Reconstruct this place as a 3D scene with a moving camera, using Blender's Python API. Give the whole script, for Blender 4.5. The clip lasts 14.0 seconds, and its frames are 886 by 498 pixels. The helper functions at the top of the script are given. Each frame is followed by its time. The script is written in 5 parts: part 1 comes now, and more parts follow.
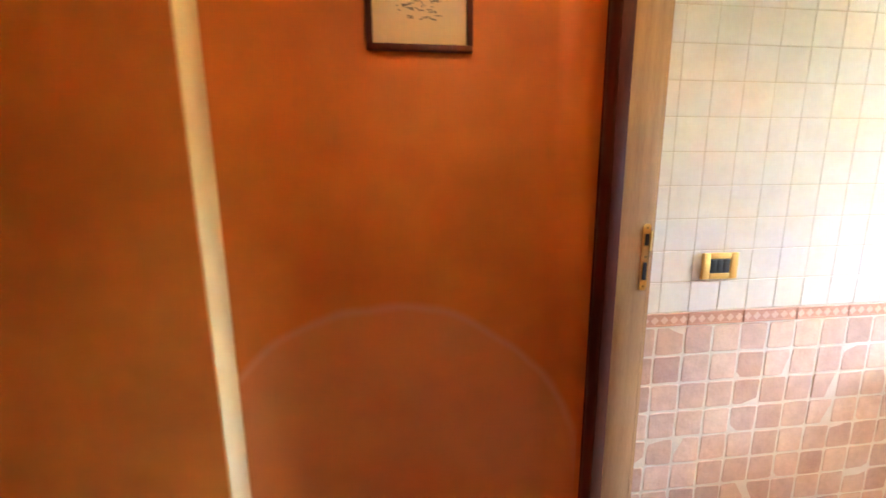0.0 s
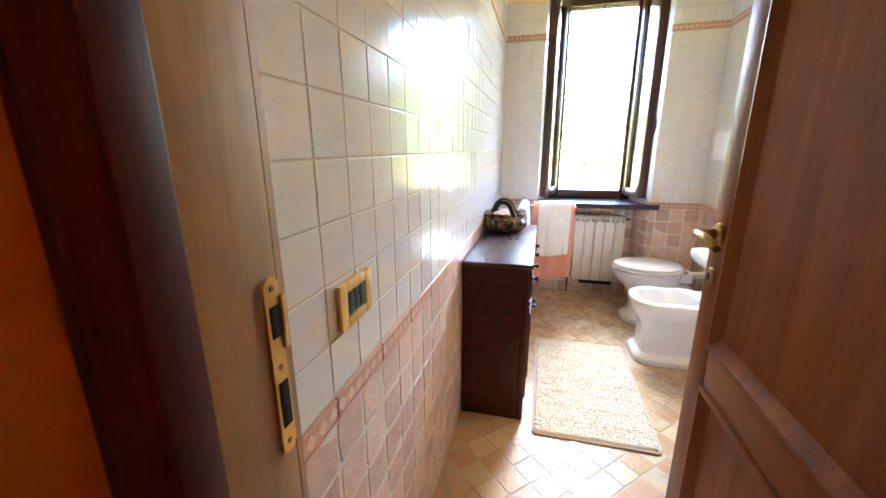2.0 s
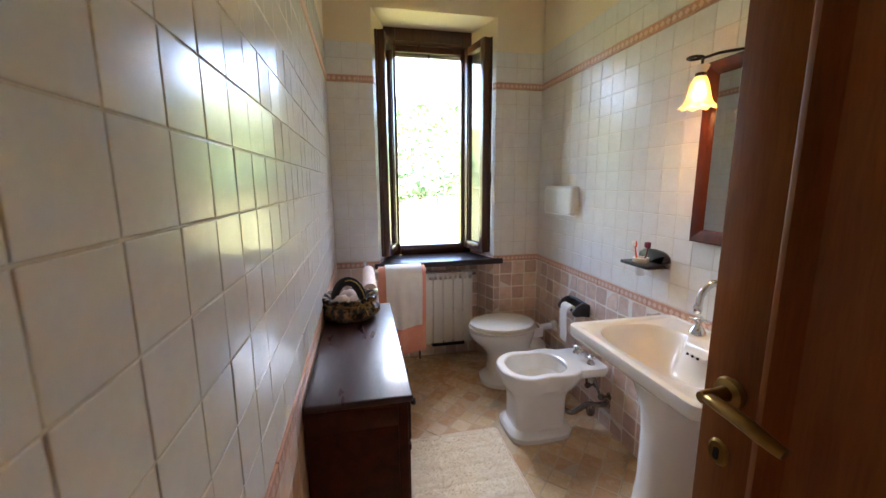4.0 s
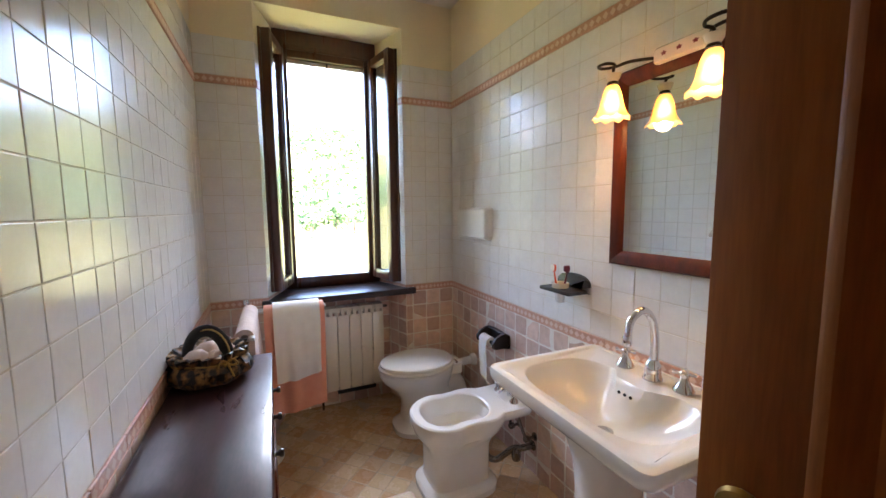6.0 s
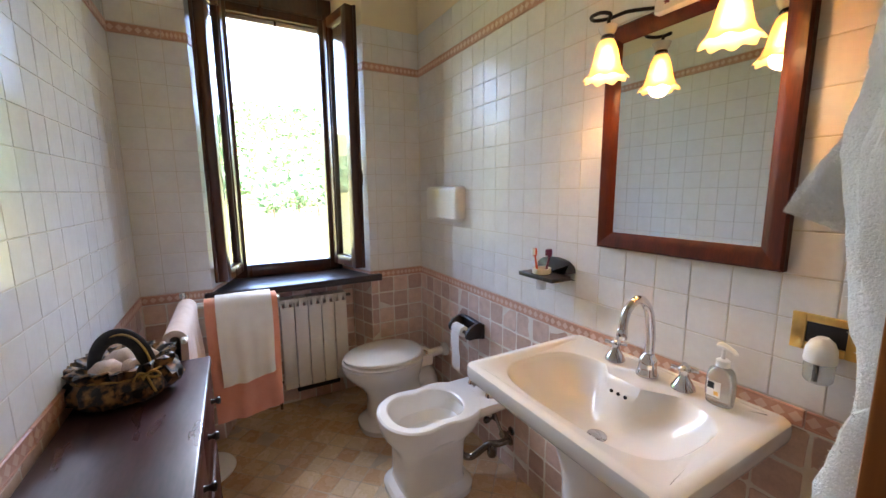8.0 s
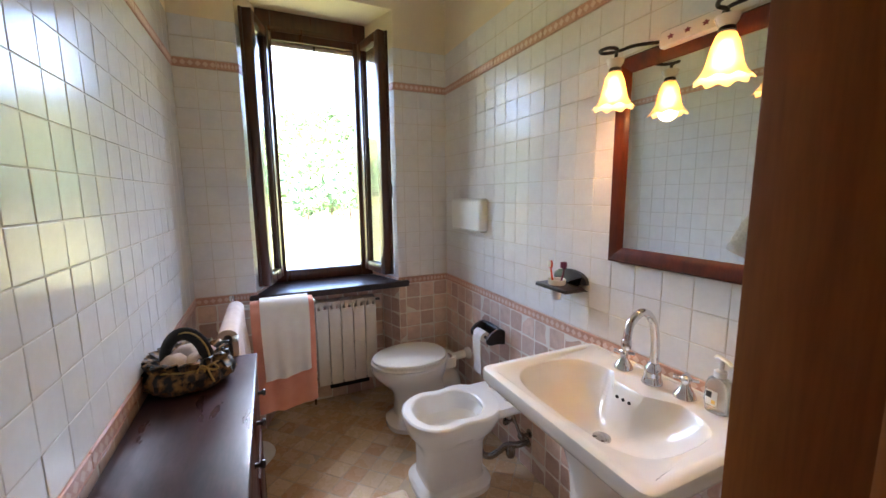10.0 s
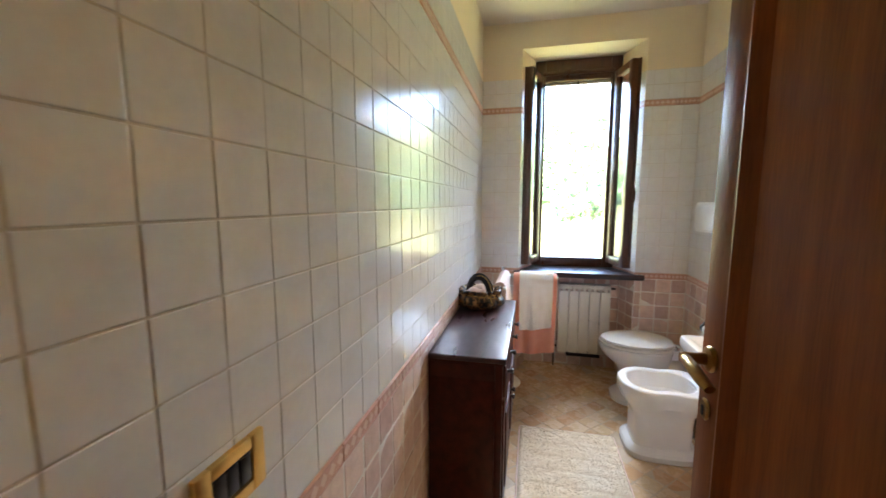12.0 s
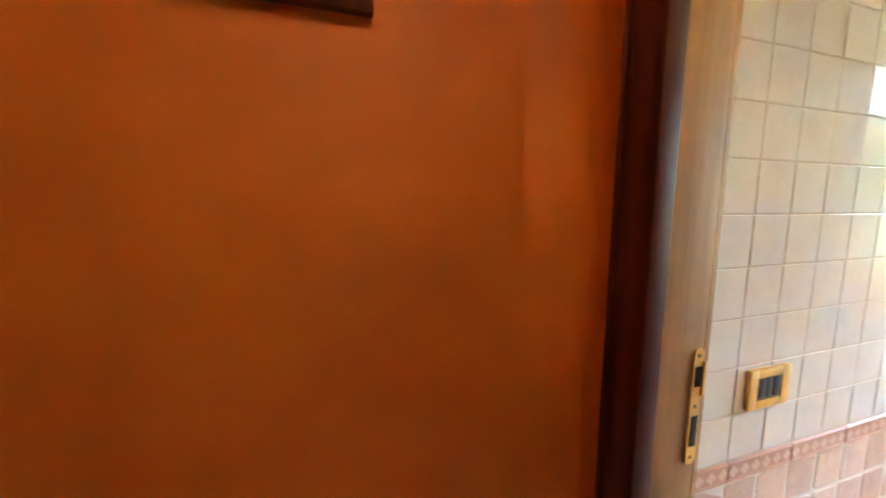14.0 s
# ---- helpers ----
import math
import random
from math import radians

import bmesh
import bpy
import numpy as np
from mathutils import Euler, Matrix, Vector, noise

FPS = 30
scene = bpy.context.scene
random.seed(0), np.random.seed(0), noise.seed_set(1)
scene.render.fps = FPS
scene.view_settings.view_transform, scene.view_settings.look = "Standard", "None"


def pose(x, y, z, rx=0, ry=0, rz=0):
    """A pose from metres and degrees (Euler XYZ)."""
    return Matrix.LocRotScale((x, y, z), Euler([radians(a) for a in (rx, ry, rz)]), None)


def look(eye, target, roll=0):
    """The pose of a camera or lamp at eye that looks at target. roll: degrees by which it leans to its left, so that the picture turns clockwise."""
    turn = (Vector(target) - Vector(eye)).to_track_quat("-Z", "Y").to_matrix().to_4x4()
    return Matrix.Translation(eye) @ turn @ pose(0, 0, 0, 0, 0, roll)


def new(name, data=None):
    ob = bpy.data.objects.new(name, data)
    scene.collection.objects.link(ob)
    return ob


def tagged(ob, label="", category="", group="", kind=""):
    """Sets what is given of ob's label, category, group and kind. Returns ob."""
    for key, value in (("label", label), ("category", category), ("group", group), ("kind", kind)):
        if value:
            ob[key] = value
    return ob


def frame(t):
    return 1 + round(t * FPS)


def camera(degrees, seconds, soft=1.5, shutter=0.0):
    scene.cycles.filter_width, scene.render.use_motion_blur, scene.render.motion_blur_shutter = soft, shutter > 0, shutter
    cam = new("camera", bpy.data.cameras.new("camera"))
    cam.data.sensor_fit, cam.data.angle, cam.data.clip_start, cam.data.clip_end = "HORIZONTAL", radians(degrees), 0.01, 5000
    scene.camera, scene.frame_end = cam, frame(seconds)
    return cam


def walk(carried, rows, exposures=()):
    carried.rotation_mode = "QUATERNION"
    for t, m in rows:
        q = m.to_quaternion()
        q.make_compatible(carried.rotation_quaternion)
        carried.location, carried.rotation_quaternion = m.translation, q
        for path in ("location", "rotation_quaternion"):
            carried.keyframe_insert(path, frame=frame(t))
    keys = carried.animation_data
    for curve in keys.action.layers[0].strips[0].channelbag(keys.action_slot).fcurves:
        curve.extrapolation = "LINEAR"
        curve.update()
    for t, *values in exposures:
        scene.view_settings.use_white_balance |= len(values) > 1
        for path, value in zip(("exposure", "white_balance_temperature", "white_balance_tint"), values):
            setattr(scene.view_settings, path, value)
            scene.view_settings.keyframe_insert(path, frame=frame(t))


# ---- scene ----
cam = camera(98.3, 14.0, shutter=0.2)
PATH = [
    (0, (0.674, 0.444, 1.3), (0.902, 2.399, 0.946), -0.5),
    (0.1, (0.702, 0.52, 1.282), (1.037, 2.462, 0.941), -0.4),
    (0.2, (0.713, 0.573, 1.289), (1.135, 2.492, 0.915), 0.1),
    (0.3, (0.73, 0.657, 1.286), (1.282, 2.538, 0.89), 0.1),
    (0.5, (0.762, 0.803, 1.25), (1.555, 2.593, 0.839), 0.3),
    (1, (0.817, 0.971, 1.269), (2.172, 2.352, 0.765), 0.4),
    (1.5, (0.935, 1.108, 1.267), (2.683, 1.939, 0.763), -0.1),
    (2, (1.088, 1.214, 1.291), (2.963, 1.69, 0.783), -0.3),
    (2.5, (1.23, 1.297, 1.313), (3.164, 1.36, 0.807), -0.4),
    (3, (1.405, 1.309, 1.342), (3.338, 1.145, 0.857), -0.6),
    (3.5, (1.55, 1.344, 1.381), (3.486, 1.107, 0.94), -0.6),
    (4, (1.669, 1.354, 1.422), (3.597, 0.945, 1.085), -0.4),
    (4.2, (1.723, 1.349, 1.437), (3.643, 0.877, 1.131), -0.4),
    (6.5, (1.949, 1.174, 1.383), (3.757, 0.344, 1.177), -0.5),
    (7, (1.989, 1.163, 1.382), (3.81, 0.365, 1.163), -0.4),
    (7.5, (2.064, 1.136, 1.365), (3.887, 0.349, 1.125), -0.4),
    (8, (2.11, 1.124, 1.371), (3.84, 0.166, 1.074), -0.5),
    (10.3, (1.927, 1.16, 1.425), (3.761, 0.409, 1.155), -0.6),
    (10.5, (1.865, 1.168, 1.419), (3.769, 0.616, 1.159), -0.45),
    (11, (1.691, 1.194, 1.413), (3.645, 0.853, 1.164), -0.35),
    (11.5, (1.484, 1.179, 1.414), (3.465, 1.052, 1.172), -0.35),
    (12, (1.292, 1.147, 1.399), (3.226, 1.591, 1.159), -0.05),
    (12.5, (1.131, 1.088, 1.403), (2.941, 1.902, 1.157), 0.15),
    (13, (0.978, 1.049, 1.41), (2.615, 2.173, 1.165), 0.4),
    (13.5, (0.882, 1.06, 1.412), (2.076, 2.64, 1.137), 0.5),
    (14, (0.811, 1.048, 1.403), (1.461, 2.922, 1.144), 0.4),
]
EXPOSURES = [(0.0, 7.52, 6250, 13), (0.5, 7.1, 6250, 13), (1.0, 6.54, 6550, 13), (2.0, 6.42, 6750, 13), (3.0, 5.82, 7000, 15), (4.0, 4.98, 7200, 18), (8.0, 4.95, 7100, 20), (11.0, 5.1, 7000, 19), (12.0, 5.48, 7000, 13), (13.0, 5.95, 6850, 11), (13.5, 6.06, 6750, 13), (14.0, 7.0, 6550, 13)]
SKY, SUN, SHADE_GLOW, LAMP_W, BULB_GLOW = 0.15, 4.5, 0.013, 0.044, 4.0
HALL_LAMP, HALL_W, HALL_GLOW = (1.0, 0.78, 2.40), 0.0185, 0.27
R_OFF = 0.064
WINDOW_W = 0.23
walk(cam, [(t, look(eye, target, roll)) for t, eye, target, roll in PATH], EXPOSURES)

# ---- world and sun ----
SUN_ELEV, SUN_AZ = 48.0, 205.0
world = bpy.data.worlds.new("sky")
scene.world = world
world.use_nodes = True
wn = world.node_tree
sky = wn.nodes.new("ShaderNodeTexSky")
sky.sky_type = "NISHITA"
sky.sun_disc = False
sky.sun_elevation = radians(SUN_ELEV)
sky.sun_rotation = radians(90 - SUN_AZ)
sky.altitude = 300
sky.dust_density, sky.ozone_density = 0.2, 3.5
wn.links.new(sky.outputs[0], wn.nodes["Background"].inputs[0])
wn.nodes["Background"].inputs[1].default_value = SKY
sun_data = bpy.data.lights.new("sun", "SUN")
sun_data.energy, sun_data.angle, sun_data.color = SUN, radians(0.5), (1.0, 0.95, 0.88)
sun = new("sun", sun_data)
sd = Vector((math.cos(radians(SUN_AZ)) * math.cos(radians(SUN_ELEV)), math.sin(radians(SUN_AZ)) * math.cos(radians(SUN_ELEV)), math.sin(radians(SUN_ELEV))))
sun.matrix_world = look(sd * 50, (0, 0, 0))


def bulb(name, p, watts, colour, size):
    d = bpy.data.lights.new(name, "POINT")
    d.energy, d.color, d.shadow_soft_size = watts, colour, size
    ob = new(name, d)
    ob.location = p
    return ob


# skylight from high above, slanting down through the window's opening
wl = bpy.data.lights.new("window_light", "AREA")
wl.shape, wl.size, wl.size_y, wl.energy, wl.color, wl.spread = "RECTANGLE", 0.48, 0.9, WINDOW_W, (0.76, 0.88, 1.0), radians(66)
window_light = new("window_light", wl)
window_light.matrix_world = look((4.80, 0.80, 1.85), (2.5, 0.86, 0.1))


# ---- materials ----
def lin(r, g, b):
    return tuple(((v / 255 + 0.055) / 1.055) ** 2.4 if v > 10 else v / 255 / 12.92 for v in (r, g, b)) + (1.0,)


def mat(name, colours, rough=0.5, scale=8.0, fine=90.0, bump=0.1, bump_scale=None, metal=0.0, coat=0.0, stretch=(1, 1, 1), rand=0.0,
        rand_ramp=None, rough_var=0.08, fine_mix=0.35, distance=0.002, translucent=0.0, sheen=0.0, ior=1.5, detail=5.0, spread=(0.3, 0.7)):
    """A noisy two-scale surface. colours: two RGBA between which the stains and the grain vary; rand_ramp: colours picked by each piece's own random number."""
    m = bpy.data.materials.new(name)
    m.use_nodes = True
    nt = m.node_tree
    L, N = nt.links.new, nt.nodes.new
    bs = nt.nodes["Principled BSDF"]
    tc = N("ShaderNodeTexCoord")
    oi, geo = N("ShaderNodeObjectInfo"), N("ShaderNodeNewGeometry")
    add = N("ShaderNodeMath")
    add.operation = "ADD"
    L(oi.outputs["Random"], add.inputs[0])
    L(geo.outputs["Random Per Island"], add.inputs[1])
    fr = N("ShaderNodeMath")
    fr.operation = "FRACT"
    L(add.outputs[0], fr.inputs[0])
    mul = N("ShaderNodeMath")
    mul.operation = "MULTIPLY"
    L(fr.outputs[0], mul.inputs[0])
    mul.inputs[1].default_value = 37.0 if (rand or rand_ramp) else 0.0
    shift = N("ShaderNodeVectorMath")
    L(tc.outputs["Object"], shift.inputs[0])
    L(mul.outputs[0], shift.inputs[1])
    mp = N("ShaderNodeMapping")
    mp.inputs["Scale"].default_value = stretch
    L(shift.outputs[0], mp.inputs[0])
    n1, n2 = N("ShaderNodeTexNoise"), N("ShaderNodeTexNoise")
    for n, s in ((n1, scale), (n2, fine)):
        n.inputs["Scale"].default_value = s
        n.inputs["Detail"].default_value = detail
        L(mp.outputs[0], n.inputs["Vector"])
    mixf = N("ShaderNodeMix")
    mixf.inputs[0].default_value = fine_mix
    L(n1.outputs[0], mixf.inputs[2])
    L(n2.outputs[0], mixf.inputs[3])
    ramp = N("ShaderNodeValToRGB")
    ramp.color_ramp.elements[0].position, ramp.color_ramp.elements[1].position = spread
    ramp.color_ramp.elements[0].color, ramp.color_ramp.elements[1].color = colours
    L(mixf.outputs[0], ramp.inputs[0])
    col = ramp.outputs[0]
    if rand_ramp:
        rr = N("ShaderNodeValToRGB")
        els = rr.color_ramp.elements
        for i, c in enumerate(rand_ramp):
            p = i / (len(rand_ramp) - 1)
            e = els[0] if i == 0 else els[1] if i == len(rand_ramp) - 1 else els.new(p)
            e.position, e.color = p, c
        L(fr.outputs[0], rr.inputs[0])
        mm = N("ShaderNodeMix")
        mm.data_type, mm.blend_type = "RGBA", "MULTIPLY"
        mm.inputs[0].default_value = 1.0
        L(col, mm.inputs[6])
        L(rr.outputs[0], mm.inputs[7])
        col = mm.outputs[2]
    elif rand:
        hsv = N("ShaderNodeHueSaturation")
        mr = N("ShaderNodeMapRange")
        mr.inputs[3].default_value, mr.inputs[4].default_value = 1 - rand, 1 + rand
        L(fr.outputs[0], mr.inputs[0])
        L(mr.outputs[0], hsv.inputs["Value"])
        L(col, hsv.inputs["Color"])
        col = hsv.outputs[0]
    L(col, bs.inputs["Base Color"])
    rm = N("ShaderNodeMapRange")
    rm.inputs[3].default_value, rm.inputs[4].default_value = max(0.02, rough - rough_var), min(1, rough + rough_var)
    L(n1.outputs[0], rm.inputs[0])
    L(rm.outputs[0], bs.inputs["Roughness"])
    bs.inputs["Metallic"].default_value = metal
    bs.inputs["IOR"].default_value = ior
    bs.inputs["Coat Weight"].default_value = coat
    bs.inputs["Coat Roughness"].default_value = 0.12
    if sheen:
        bs.inputs["Sheen Weight"].default_value = sheen
    if bump:
        bp = N("ShaderNodeBump")
        bp.inputs["Strength"].default_value, bp.inputs["Distance"].default_value = bump, distance
        src = n2
        if bump_scale:
            src = N("ShaderNodeTexNoise")
            src.inputs["Scale"].default_value = bump_scale
            src.inputs["Detail"].default_value = 2.0
            L(mp.outputs[0], src.inputs["Vector"])
        L(src.outputs[0], bp.inputs["Height"])
        L(bp.outputs[0], bs.inputs["Normal"])
        if coat:
            L(bp.outputs[0], bs.inputs["Coat Normal"])
    return m


def glass_mat(name, tint=(1, 1, 1, 1), rough=0.0, ior=1.45):
    m = bpy.data.materials.new(name)
    m.use_nodes = True
    bs = m.node_tree.nodes["Principled BSDF"]
    bs.inputs["Base Color"].default_value = tint
    bs.inputs["Transmission Weight"].default_value = 1.0
    bs.inputs["Roughness"].default_value = rough
    bs.inputs["IOR"].default_value = ior
    return m


def glow_mat(name, base, glow, strength):
    m = mat(name, (base, base), rough=0.6, bump=0.05)
    bs = m.node_tree.nodes["Principled BSDF"]
    bs.inputs["Emission Color"].default_value = glow
    bs.inputs["Emission Strength"].default_value = strength
    return m


WHITE_TILE = mat("white_glazed_tile", (lin(240, 236, 231), lin(230, 225, 219)), rough=0.17, scale=14, fine=70, bump=0.09, bump_scale=16, rough_var=0.06, distance=0.003,
                 rand_ramp=(lin(255, 255, 255), lin(240, 238, 234), lin(255, 253, 250), lin(226, 225, 225), lin(250, 247, 243), lin(255, 255, 255)), ior=1.22)
ROSE_TILE = mat("tumbled_rose_tile", (lin(244, 219, 204), lin(213, 184, 168)), rough=0.34, scale=22, fine=160, bump=0.35, bump_scale=55, rough_var=0.12, distance=0.003,
                rand_ramp=(lin(255, 252, 248), lin(226, 200, 186), lin(250, 240, 234), lin(208, 180, 166), lin(255, 246, 238), lin(216, 200, 196)))
FLOOR_TILE = mat("tumbled_floor_tile", (lin(222, 199, 168), lin(198, 172, 138)), rough=0.27, scale=18, fine=140, bump=0.3, bump_scale=45, rough_var=0.12, distance=0.003,
                 rand_ramp=(lin(255, 250, 242), lin(208, 172, 138), lin(240, 220, 194), lin(192, 152, 116), lin(255, 246, 236), lin(228, 200, 176)))
TRIM_TILE = mat("listello_tile", (lin(214, 164, 140), lin(196, 142, 118)), rough=0.3, scale=30, fine=160, bump=0.2, rand=0.06)
GROUT = mat("pale_grout", (lin(244, 236, 226), lin(224, 214, 202)), rough=0.85, scale=12, fine=220, bump=0.3)
GROUT_FLOOR = mat("worn_floor_grout", (lin(196, 174, 144), lin(164, 142, 114)), rough=0.5, scale=9, fine=220, bump=0.3)
GROUT_UP = mat("pale_beige_grout", (lin(230, 220, 205), lin(206, 195, 178)), rough=0.85, scale=12, fine=220, bump=0.3)
CREAM = mat("cream_plaster", (lin(246, 230, 202), lin(238, 220, 190)), rough=0.85, scale=3, fine=120, bump=0.15)
CEIL = mat("ceiling_paint", (lin(238, 228, 216), lin(228, 217, 204)), rough=0.9, scale=2, fine=100, bump=0.1)
ORANGE = mat("orange_sponged_paint", (lin(222, 130, 38), lin(188, 100, 26)), rough=0.6, scale=2.2, fine=9, bump=0.1, bump_scale=140, rough_var=0.08, fine_mix=0.2, detail=3.0)
# copy of ORANGE; the arch of lamp light is painted into it below
ORANGE_LAMP_ARCH = mat("orange_worn_paint", (lin(222, 130, 38), lin(188, 100, 26)), rough=0.6, scale=2.2, fine=9, bump=0.1, bump_scale=140, rough_var=0.08, fine_mix=0.2, detail=3.0)
SILLWOOD = mat("dark_sill_wood", (lin(48, 26, 18), lin(28, 14, 10)), rough=0.35, scale=6, fine=70, stretch=(6, 0.5, 6), bump=0.08)
STRIP = mat("cream_paint", (lin(238, 208, 150), lin(226, 192, 132)), rough=0.7, scale=6, fine=120, bump=0.1)
WALNUT = mat("walnut_varnish", (lin(158, 92, 42), lin(110, 60, 26)), rough=0.52, ior=1.28, scale=4, fine=34, stretch=(6, 6, 0.5), bump=0.12, coat=0.03, rough_var=0.08)
WALNUT_H = mat("walnut_varnish_level", (lin(158, 92, 42), lin(110, 60, 26)), rough=0.52, ior=1.28, scale=4, fine=34, stretch=(0.5, 6, 6), bump=0.12, coat=0.03, rough_var=0.08)
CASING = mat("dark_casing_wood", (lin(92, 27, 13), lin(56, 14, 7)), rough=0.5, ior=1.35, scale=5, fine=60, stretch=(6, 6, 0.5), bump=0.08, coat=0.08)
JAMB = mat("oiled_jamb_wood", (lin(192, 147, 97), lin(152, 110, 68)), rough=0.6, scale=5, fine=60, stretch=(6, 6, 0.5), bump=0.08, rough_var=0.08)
WINWOOD = mat("window_wood", (lin(92, 50, 26), lin(58, 28, 14)), rough=0.3, scale=6, fine=70, stretch=(6, 6, 0.5), bump=0.08, coat=0.3)
MAHOG = mat("dark_mahogany", (lin(84, 32, 20), lin(44, 15, 9)), ior=1.35, rough=0.42, scale=4, fine=50, stretch=(0.6, 6, 6), bump=0.1, rough_var=0.1, coat=0.05)
# the sky's bluish sheen is tinted into these browns, beside the top's own wear
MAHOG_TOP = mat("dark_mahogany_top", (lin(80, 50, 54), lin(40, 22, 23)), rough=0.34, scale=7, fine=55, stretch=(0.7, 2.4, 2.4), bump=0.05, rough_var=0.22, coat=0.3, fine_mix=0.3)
MIRRORWOOD = mat("red_mahogany", (lin(96, 38, 15), lin(54, 19, 8)), rough=0.42, ior=1.33, scale=5, fine=60, stretch=(6, 6, 0.6), bump=0.06, coat=0.08)
EBONY = mat("black_stained_wood", (lin(38, 24, 20), lin(22, 13, 11)), rough=0.5, scale=6, fine=60, bump=0.1, coat=0.2)
CERAMIC = mat("white_ceramic", (lin(232, 229, 225), lin(226, 222, 217)), rough=0.16, scale=3, fine=20, bump=0.0, rough_var=0.04)
SEAT = mat("white_seat_lacquer", (lin(240, 236, 226), lin(232, 227, 216)), rough=0.2, scale=4, fine=30, bump=0.0)
CHROME = mat("chrome", (lin(225, 225, 228), lin(205, 205, 210)), rough=0.1, metal=1.0, bump=0.0, rough_var=0.05)
DULLCHROME = mat("worn_chrome", (lin(160, 155, 148), lin(96, 90, 82)), rough=0.25, metal=1.0, bump=0.1, rough_var=0.1)
BRASS = mat("polished_brass", (lin(244, 208, 132), lin(226, 182, 100)), rough=0.3, metal=1.0, bump=0.02, rough_var=0.07)
OLDBRASS = mat("aged_brass", (lin(176, 142, 84), lin(132, 100, 56)), rough=0.32, metal=1.0, bump=0.06, rough_var=0.1)
IRON = mat("wrought_iron", (lin(52, 42, 36), lin(34, 27, 23)), rough=0.45, metal=0.7, bump=0.15)
RADIATOR = mat("radiator_enamel", (lin(244, 240, 228), lin(236, 231, 218)), rough=0.3, scale=5, fine=60, bump=0.02)
BLACK = mat("black_plastic", (lin(34, 36, 40), lin(24, 25, 28)), rough=0.3, scale=10, fine=90, bump=0.03)
DARKHOLE = mat("dark_recess", (lin(26, 22, 20), lin(18, 15, 14)), rough=0.7, bump=0.0)
PLASTIC = mat("white_plastic", (lin(244, 242, 236), lin(236, 233, 226)), rough=0.3, scale=6, fine=60, bump=0.02)
WHITECLOTH = mat("white_terry", (lin(255, 254, 252), lin(244, 240, 237)), rough=0.95, scale=14, fine=320, bump=0.5, distance=0.003, sheen=0.4)
PINKCLOTH = mat("salmon_terry", (lin(252, 182, 158), lin(240, 156, 132)), rough=0.95, scale=14, fine=320, bump=0.5, distance=0.003, sheen=0.4)
ROBECLOTH = mat("white_fleece", (lin(255, 254, 250), lin(243, 240, 234)), rough=0.98, scale=30, fine=300, bump=0.35, bump_scale=420, distance=0.004, sheen=0.6)
RUG = mat("shaggy_rug", (lin(222, 200, 170), lin(246, 234, 214)), rough=1.0, scale=9, fine=70, bump=0.3, bump_scale=130, distance=0.008, stretch=(2.2, 0.8, 1), sheen=0.3, fine_mix=0.4)
CAMO = mat("brown_patterned_fabric", (lin(10, 7, 5), lin(150, 108, 62)), rough=0.55, scale=42, fine=90, bump=0.4, bump_scale=70, distance=0.004, fine_mix=0.15, sheen=0.1, spread=(0.46, 0.6))
CORD = mat("gold_cord", (lin(206, 170, 100), lin(160, 124, 62)), rough=0.6, scale=200, fine=400, bump=0.5)
VELVET = mat("black_velvet", (lin(34, 27, 22), lin(20, 16, 13)), rough=0.9, scale=60, fine=200, bump=0.5, sheen=0.2)
PINKPAPER = mat("pale_pink_towel", (lin(236, 212, 200), lin(218, 190, 176)), rough=0.9, scale=18, fine=200, bump=0.5, distance=0.004)
PAPER = mat("toilet_paper", (lin(246, 244, 240), lin(236, 233, 228)), rough=0.95, scale=30, fine=200, bump=0.2)
SOAP = mat("cloudy_soap_bottle", (lin(244, 244, 238), lin(234, 233, 226)), rough=0.22, scale=10, fine=60, bump=0.02)
SOAP.node_tree.nodes["Principled BSDF"].inputs["Transmission Weight"].default_value = 0.8
GLASS = glass_mat("window_glass")
PICTURE_GLASS = glass_mat("picture_glass", ior=1.15)
MIRROR = mat("mirror_silver", (lin(222, 226, 224), lin(218, 222, 220)), rough=0.02, metal=1.0, bump=0.0, rough_var=0.0, scale=1)
GRASS = mat("meadow_grass", (lin(106, 106, 62), lin(80, 86, 48)), rough=0.9, scale=0.08, fine=1.5, bump=0.3)
LEAF = mat("tree_leaves", (lin(98, 126, 86), lin(60, 88, 58)), rough=0.7, scale=0.6, fine=6, bump=0.0, rand=0.3)
BARK = mat("tree_bark", (lin(92, 74, 58), lin(58, 46, 36)), rough=0.9, scale=4, fine=30, bump=0.5)
TERRA = mat("hall_terracotta_floor", (lin(166, 104, 70), lin(132, 78, 50)), rough=0.5, scale=4, fine=60, bump=0.2)
SHADE = glow_mat("lit_frosted_glass", lin(246, 208, 146), (1.0, 0.72, 0.35, 1), SHADE_GLOW)
SHADE.node_tree.nodes["Principled BSDF"].inputs["Transmission Weight"].default_value = 0.4
SHADE.node_tree.nodes["Principled BSDF"].inputs["IOR"].default_value = 1.2
HALL_SHADE = glow_mat("hall_frosted_glass", lin(250, 226, 178), (1.0, 0.78, 0.48, 1), HALL_GLOW)
PRINT = mat("print_paper", (lin(246, 228, 180), lin(238, 218, 168)), rough=0.8, scale=8, fine=80, bump=0.02)
ETCH = mat("grey_engraving", (lin(176, 164, 138), lin(122, 112, 94)), rough=0.8, scale=40, fine=160, bump=0.02)
RED = mat("coral_plastic", (lin(232, 92, 50), lin(220, 78, 40)), rough=0.3, bump=0.0)
